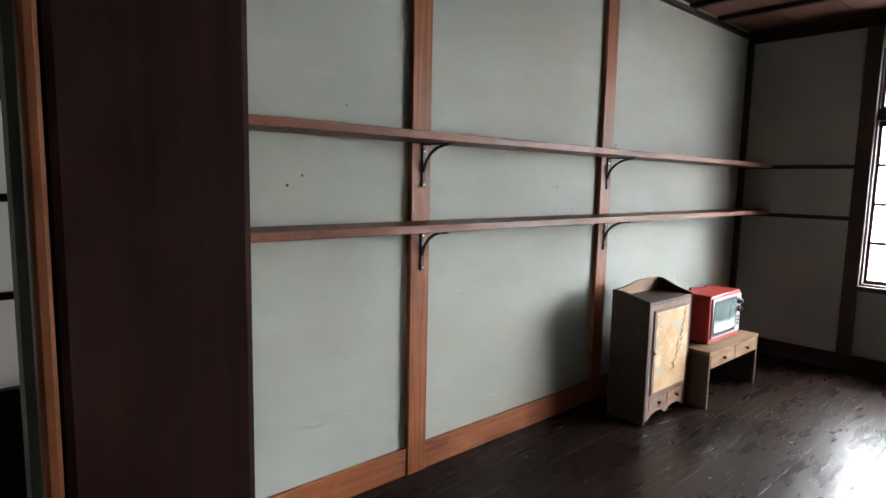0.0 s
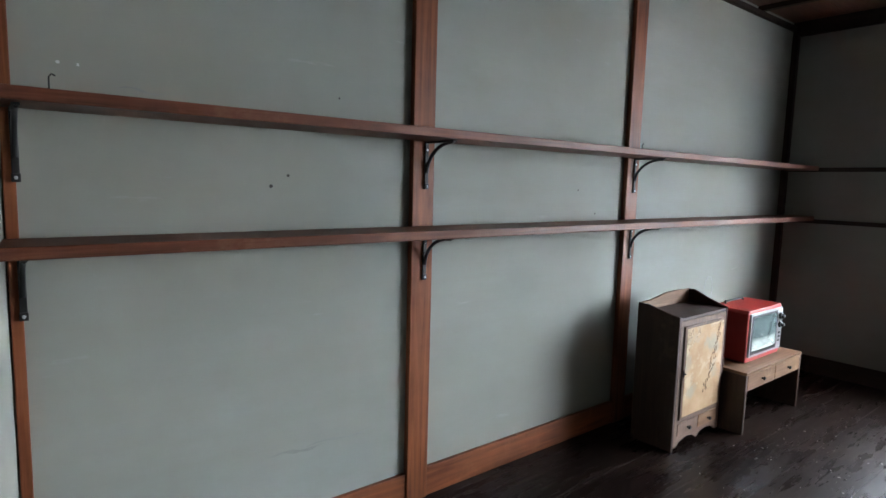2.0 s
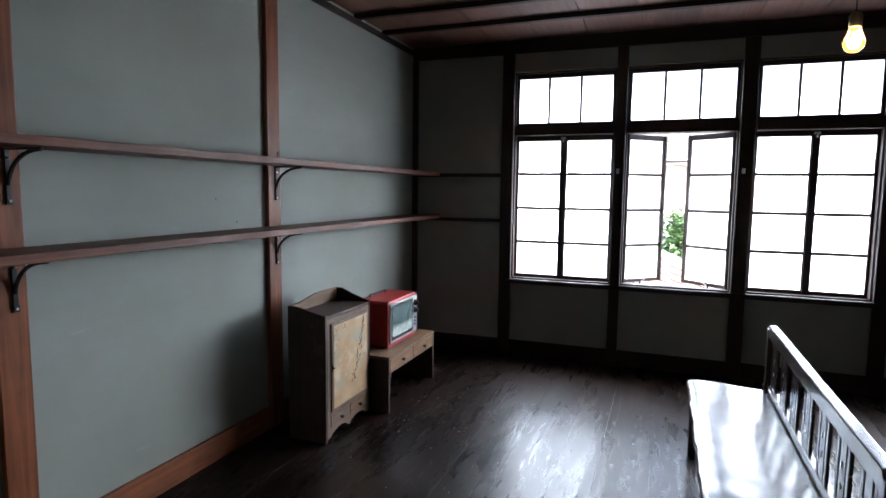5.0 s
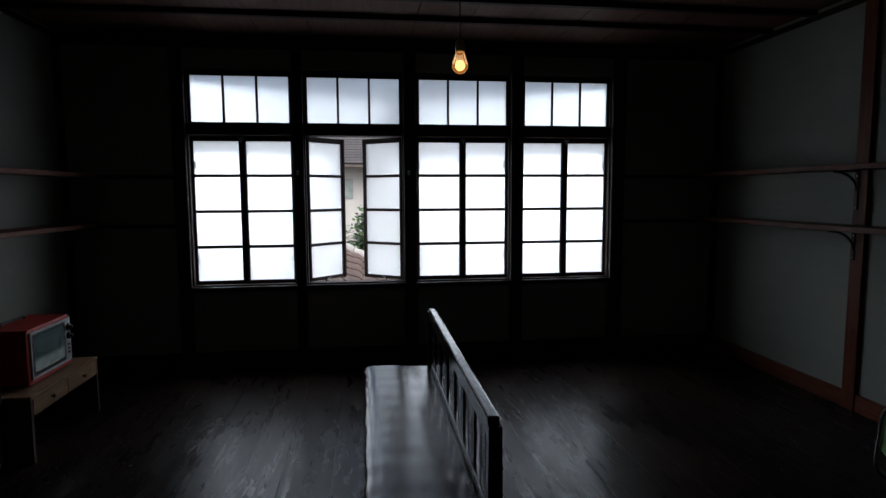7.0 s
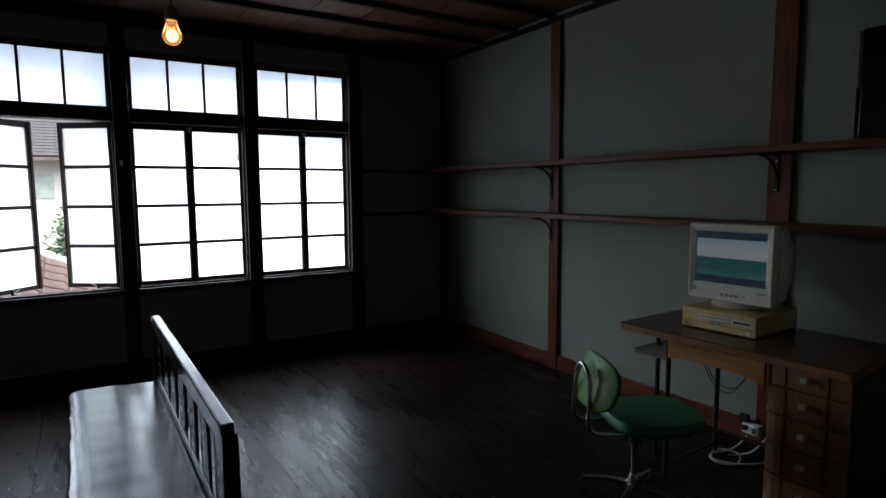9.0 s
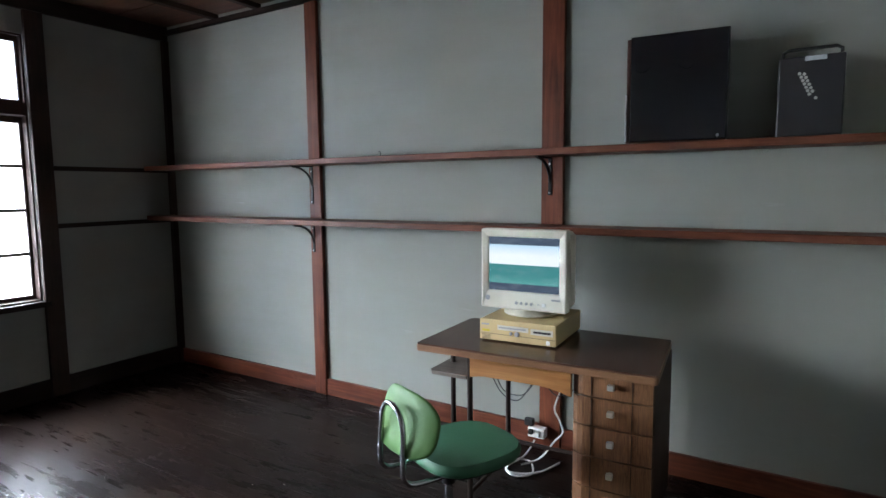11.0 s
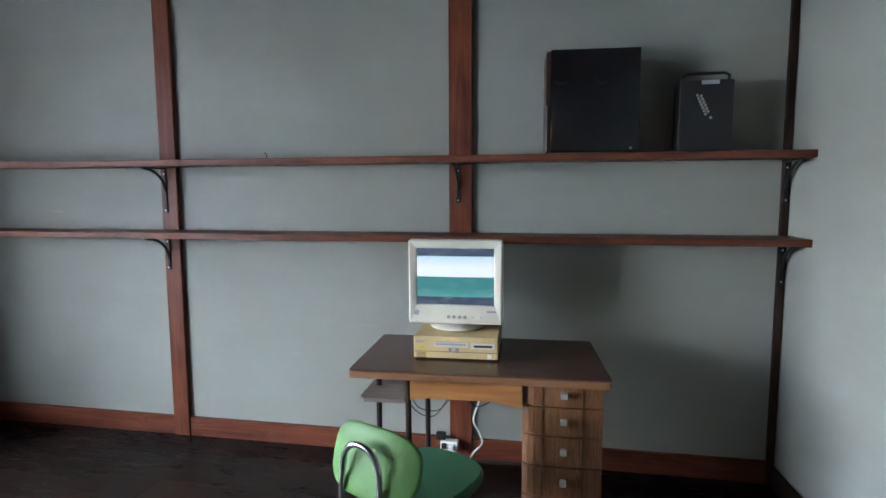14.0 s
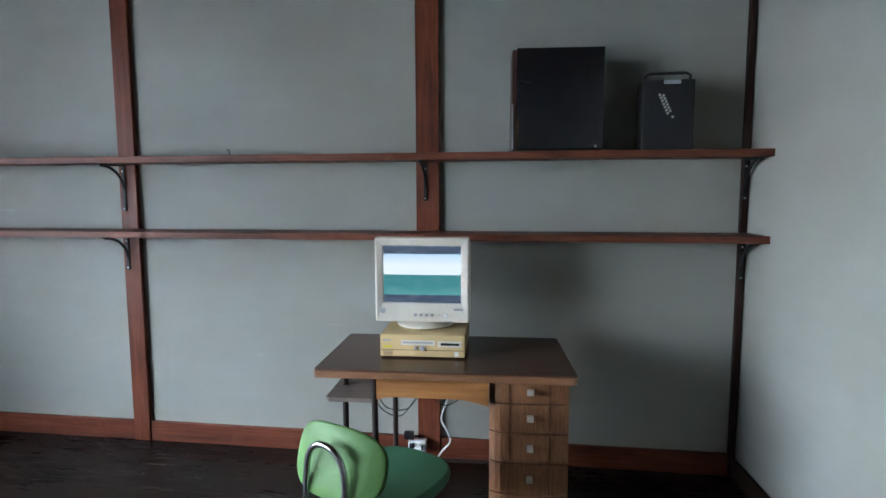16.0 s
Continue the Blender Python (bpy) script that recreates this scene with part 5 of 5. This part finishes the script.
    for k in range(230):
        a, rr, zz = rng.uniform(0, 6.283), math.sqrt(rng.random()), 2.15 + 2.35 * rng.random() ** 0.8
        rr *= 0.06 + 0.80 * (4.55 - zz)
        c = Vector((rr * math.cos(a), rr * math.sin(a), zz))
        for q in range(34):
            p = c + Vector((rng.gauss(0, 0.13), rng.gauss(0, 0.13), rng.gauss(0, 0.11)))
            u = Vector((rng.uniform(-1, 1), rng.uniform(-1, 1), rng.uniform(-0.5, 0.5))).normalized()
            v = u.cross(Vector((rng.uniform(-1, 1), rng.uniform(-1, 1), 1))).normalized()
            s = rng.uniform(0.045, 0.08)
            i0 = len(verts)
            verts += [p - u * s, p + v * s * 0.45, p + u * s, p - v * s * 0.45]
            faces.append((i0, i0 + 1, i0 + 2, i0 + 3))
    me = bpy.data.meshes.new("crown")
    me.from_pydata([tuple(v) for v in verts], [], faces)
    leaf, n, l, b = material("green_leaf", 0.55)
    geo = n.new("ShaderNodeNewGeometry")
    l.new(ramp(n, l, geo.outputs["Random Per Island"], [(0.0, (0.025, 0.055, 0.018)), (0.6, (0.045, 0.095, 0.03)), (1.0, (0.075, 0.14, 0.045))]), b.inputs["Base Color"])
    me.materials.append(leaf)
    cr = new("crown", me)
    cr.parent = tr


outside()


# ---------- floorboards ----------
bed = structure("floor", boxes((-1.7, EAST + 0.15, SOUTH - 0.15, NORTH + 0.15, -0.2, -0.022)), DARK_Y, "dark lacquered floorboards, scratched and dusty", "floor")
rng = random.Random(11)
y = SOUTH
while y < NORTH - 0.02:
    w = rng.choice((0.20, 0.235, 0.26, 0.29))
    w = min(w, NORTH - y)
    if NORTH - (y + w) < 0.08:
        w = NORTH - y
    cuts = [-1.55, rng.uniform(0.2, 2.0), rng.uniform(3.0, 4.6), EAST]
    for a, b in zip(cuts, cuts[1:]):
        lift = rng.uniform(-0.0008, 0.0008)
        pl = part("plank", boxes((a + 0.0006, b - 0.0006, y + 0.0009, y + w - 0.0009, -0.0215, lift), bev=0.0012), FLOOR, bed)
    y += w


# ---------- flakes of paint and dust on the floor ----------
rng = random.Random(23)
bm = bmesh.new()
for i in range(125):
    x, y = (rng.gauss(4.1, 0.45), rng.gauss(1.25, 0.22)) if i < 70 else (rng.uniform(2.2, 5.2), rng.uniform(-2.6, 1.6))
    y = min(y, 1.48)
    if -0.72 < y < -0.15 and 2.3 < x < 4.3:
        continue
    s, a = rng.choice((0.0012, 0.0016, 0.002, 0.0025, 0.004)), rng.uniform(0, 3.14)
    prism(bm, [(x + s * math.cos(a + k * 1.57) * (1.6 if k % 2 else 0.8), y + s * math.sin(a + k * 1.57) * (1.6 if k % 2 else 0.8)) for k in range(4)], "xy", 0.0012, 0.0026)
dents = bmesh.new()
for i in range(100):
    x, y = (rng.gauss(2.9, 0.5), rng.gauss(-1.15, 0.22)) if i < 80 else (rng.uniform(2.4, 4.9), rng.uniform(0.1, 1.2))
    y = min(y, -0.78) if y < 0 else y
    r, a0, sweep = rng.choice((0.004, 0.006, 0.008, 0.012, 0.02) if y < 0 else (0.003, 0.004, 0.006)), rng.uniform(-0.5, 0.5) + rng.choice((0, math.pi)), rng.uniform(0.8, 2.0)
    arc = [(x + 1.6 * r * math.cos(a0 + sweep * q), y + 0.8 * r * math.sin(a0 + sweep * q), 0.0018) for q in [k / 5 for k in range(6)]]
    tube(dents, arc, [0.0006 + 0.0010 * math.sin(math.pi * (k + 0.5) / 6) for k in range(6)], 4)
tagged(new("floor_dents", to_mesh("floor_dents", dents, plain("dark_dent", (0.006, 0.005, 0.005), 0.6))), "small dark dents and gouges in the floorboards", "dents", "", "stuff")
flakes = tagged(new("paint_flakes", to_mesh("paint_flakes", bm, plain("pale_flakes", (0.45, 0.44, 0.42), 0.8))), "pale paint flakes and dust scattered on the floor", "flakes", "", "stuff")
bm = bmesh.new()
for x, z, r in ((1.415, 1.381, 0.007), (1.479, 1.42, 0.006), (3.114, 1.389, 0.005), (3.269, 1.262, 0.005), (1.683, 1.713, 0.004)):
    lathe(bm, [(r, 0), (r * 0.6, 0.002)], 7)
    bmesh.ops.transform(bm, matrix=Matrix.Translation((x, NORTH - 0.0005, z)) @ Matrix.Rotation(radians(90), 4, "X"), verts=bm.verts[-14:])
tagged(new("wall_chips", to_mesh("wall_chips", bm, plain("dark_chip", (0.06, 0.055, 0.05), 0.8))), "small dark chips in the plaster wall", "chips", "", "stuff")
bm = bmesh.new()
rng = random.Random(31)
for x, z, r in ((0.799, 1.718, 0.006), (0.847, 1.716, 0.005)):
    a0 = rng.uniform(0, 3)
    prism(bm, [(x + r * rng.uniform(0.5, 1.3) * math.cos(a0 + k * 0.9), z + r * rng.uniform(0.5, 1.2) * math.sin(a0 + k * 0.9)) for k in range(7)], "xz", NORTH - 0.0018, NORTH + 0.001)
tagged(new("wall_scars", to_mesh("wall_scars", bm, plain("bare_white_plaster", (0.55, 0.55, 0.53), 0.9))), "small pale scars in the plaster wall", "scars", "", "stuff")
# faint dark rub marks on the same wall
bm = bmesh.new()
for x0, z0, x1, z1, wd in ((1.40, 0.376, 1.62, 0.372, 0.009), (1.55, 0.380, 1.85, 0.379, 0.006), (0.945, 1.664, 1.09, 1.660, 0.005), (0.988, 0.584, 0.994, 0.535, 0.004)):
    line = [(x0 + (x1 - x0) * t, z0 + (z1 - z0) * t + 0.006 * math.sin(7 * t), wd * math.sin(math.pi * (0.02 + 0.96 * t)) * (0.7 + 0.3 * math.sin(19 * t))) for t in [i / 14 for i in range(15)]]
    prism(bm, [(x, z - w) for x, z, w in line] + [(x, z + w) for x, z, w in line[::-1]], "xz", NORTH - 0.0012, NORTH + 0.001)
tagged(new("rub_marks", to_mesh("rub_marks", bm, plain("rubbed_plaster", (0.238, 0.246, 0.228), 0.9, var=0.1))), "faint dark rub marks on the plaster wall", "marks", "", "stuff")
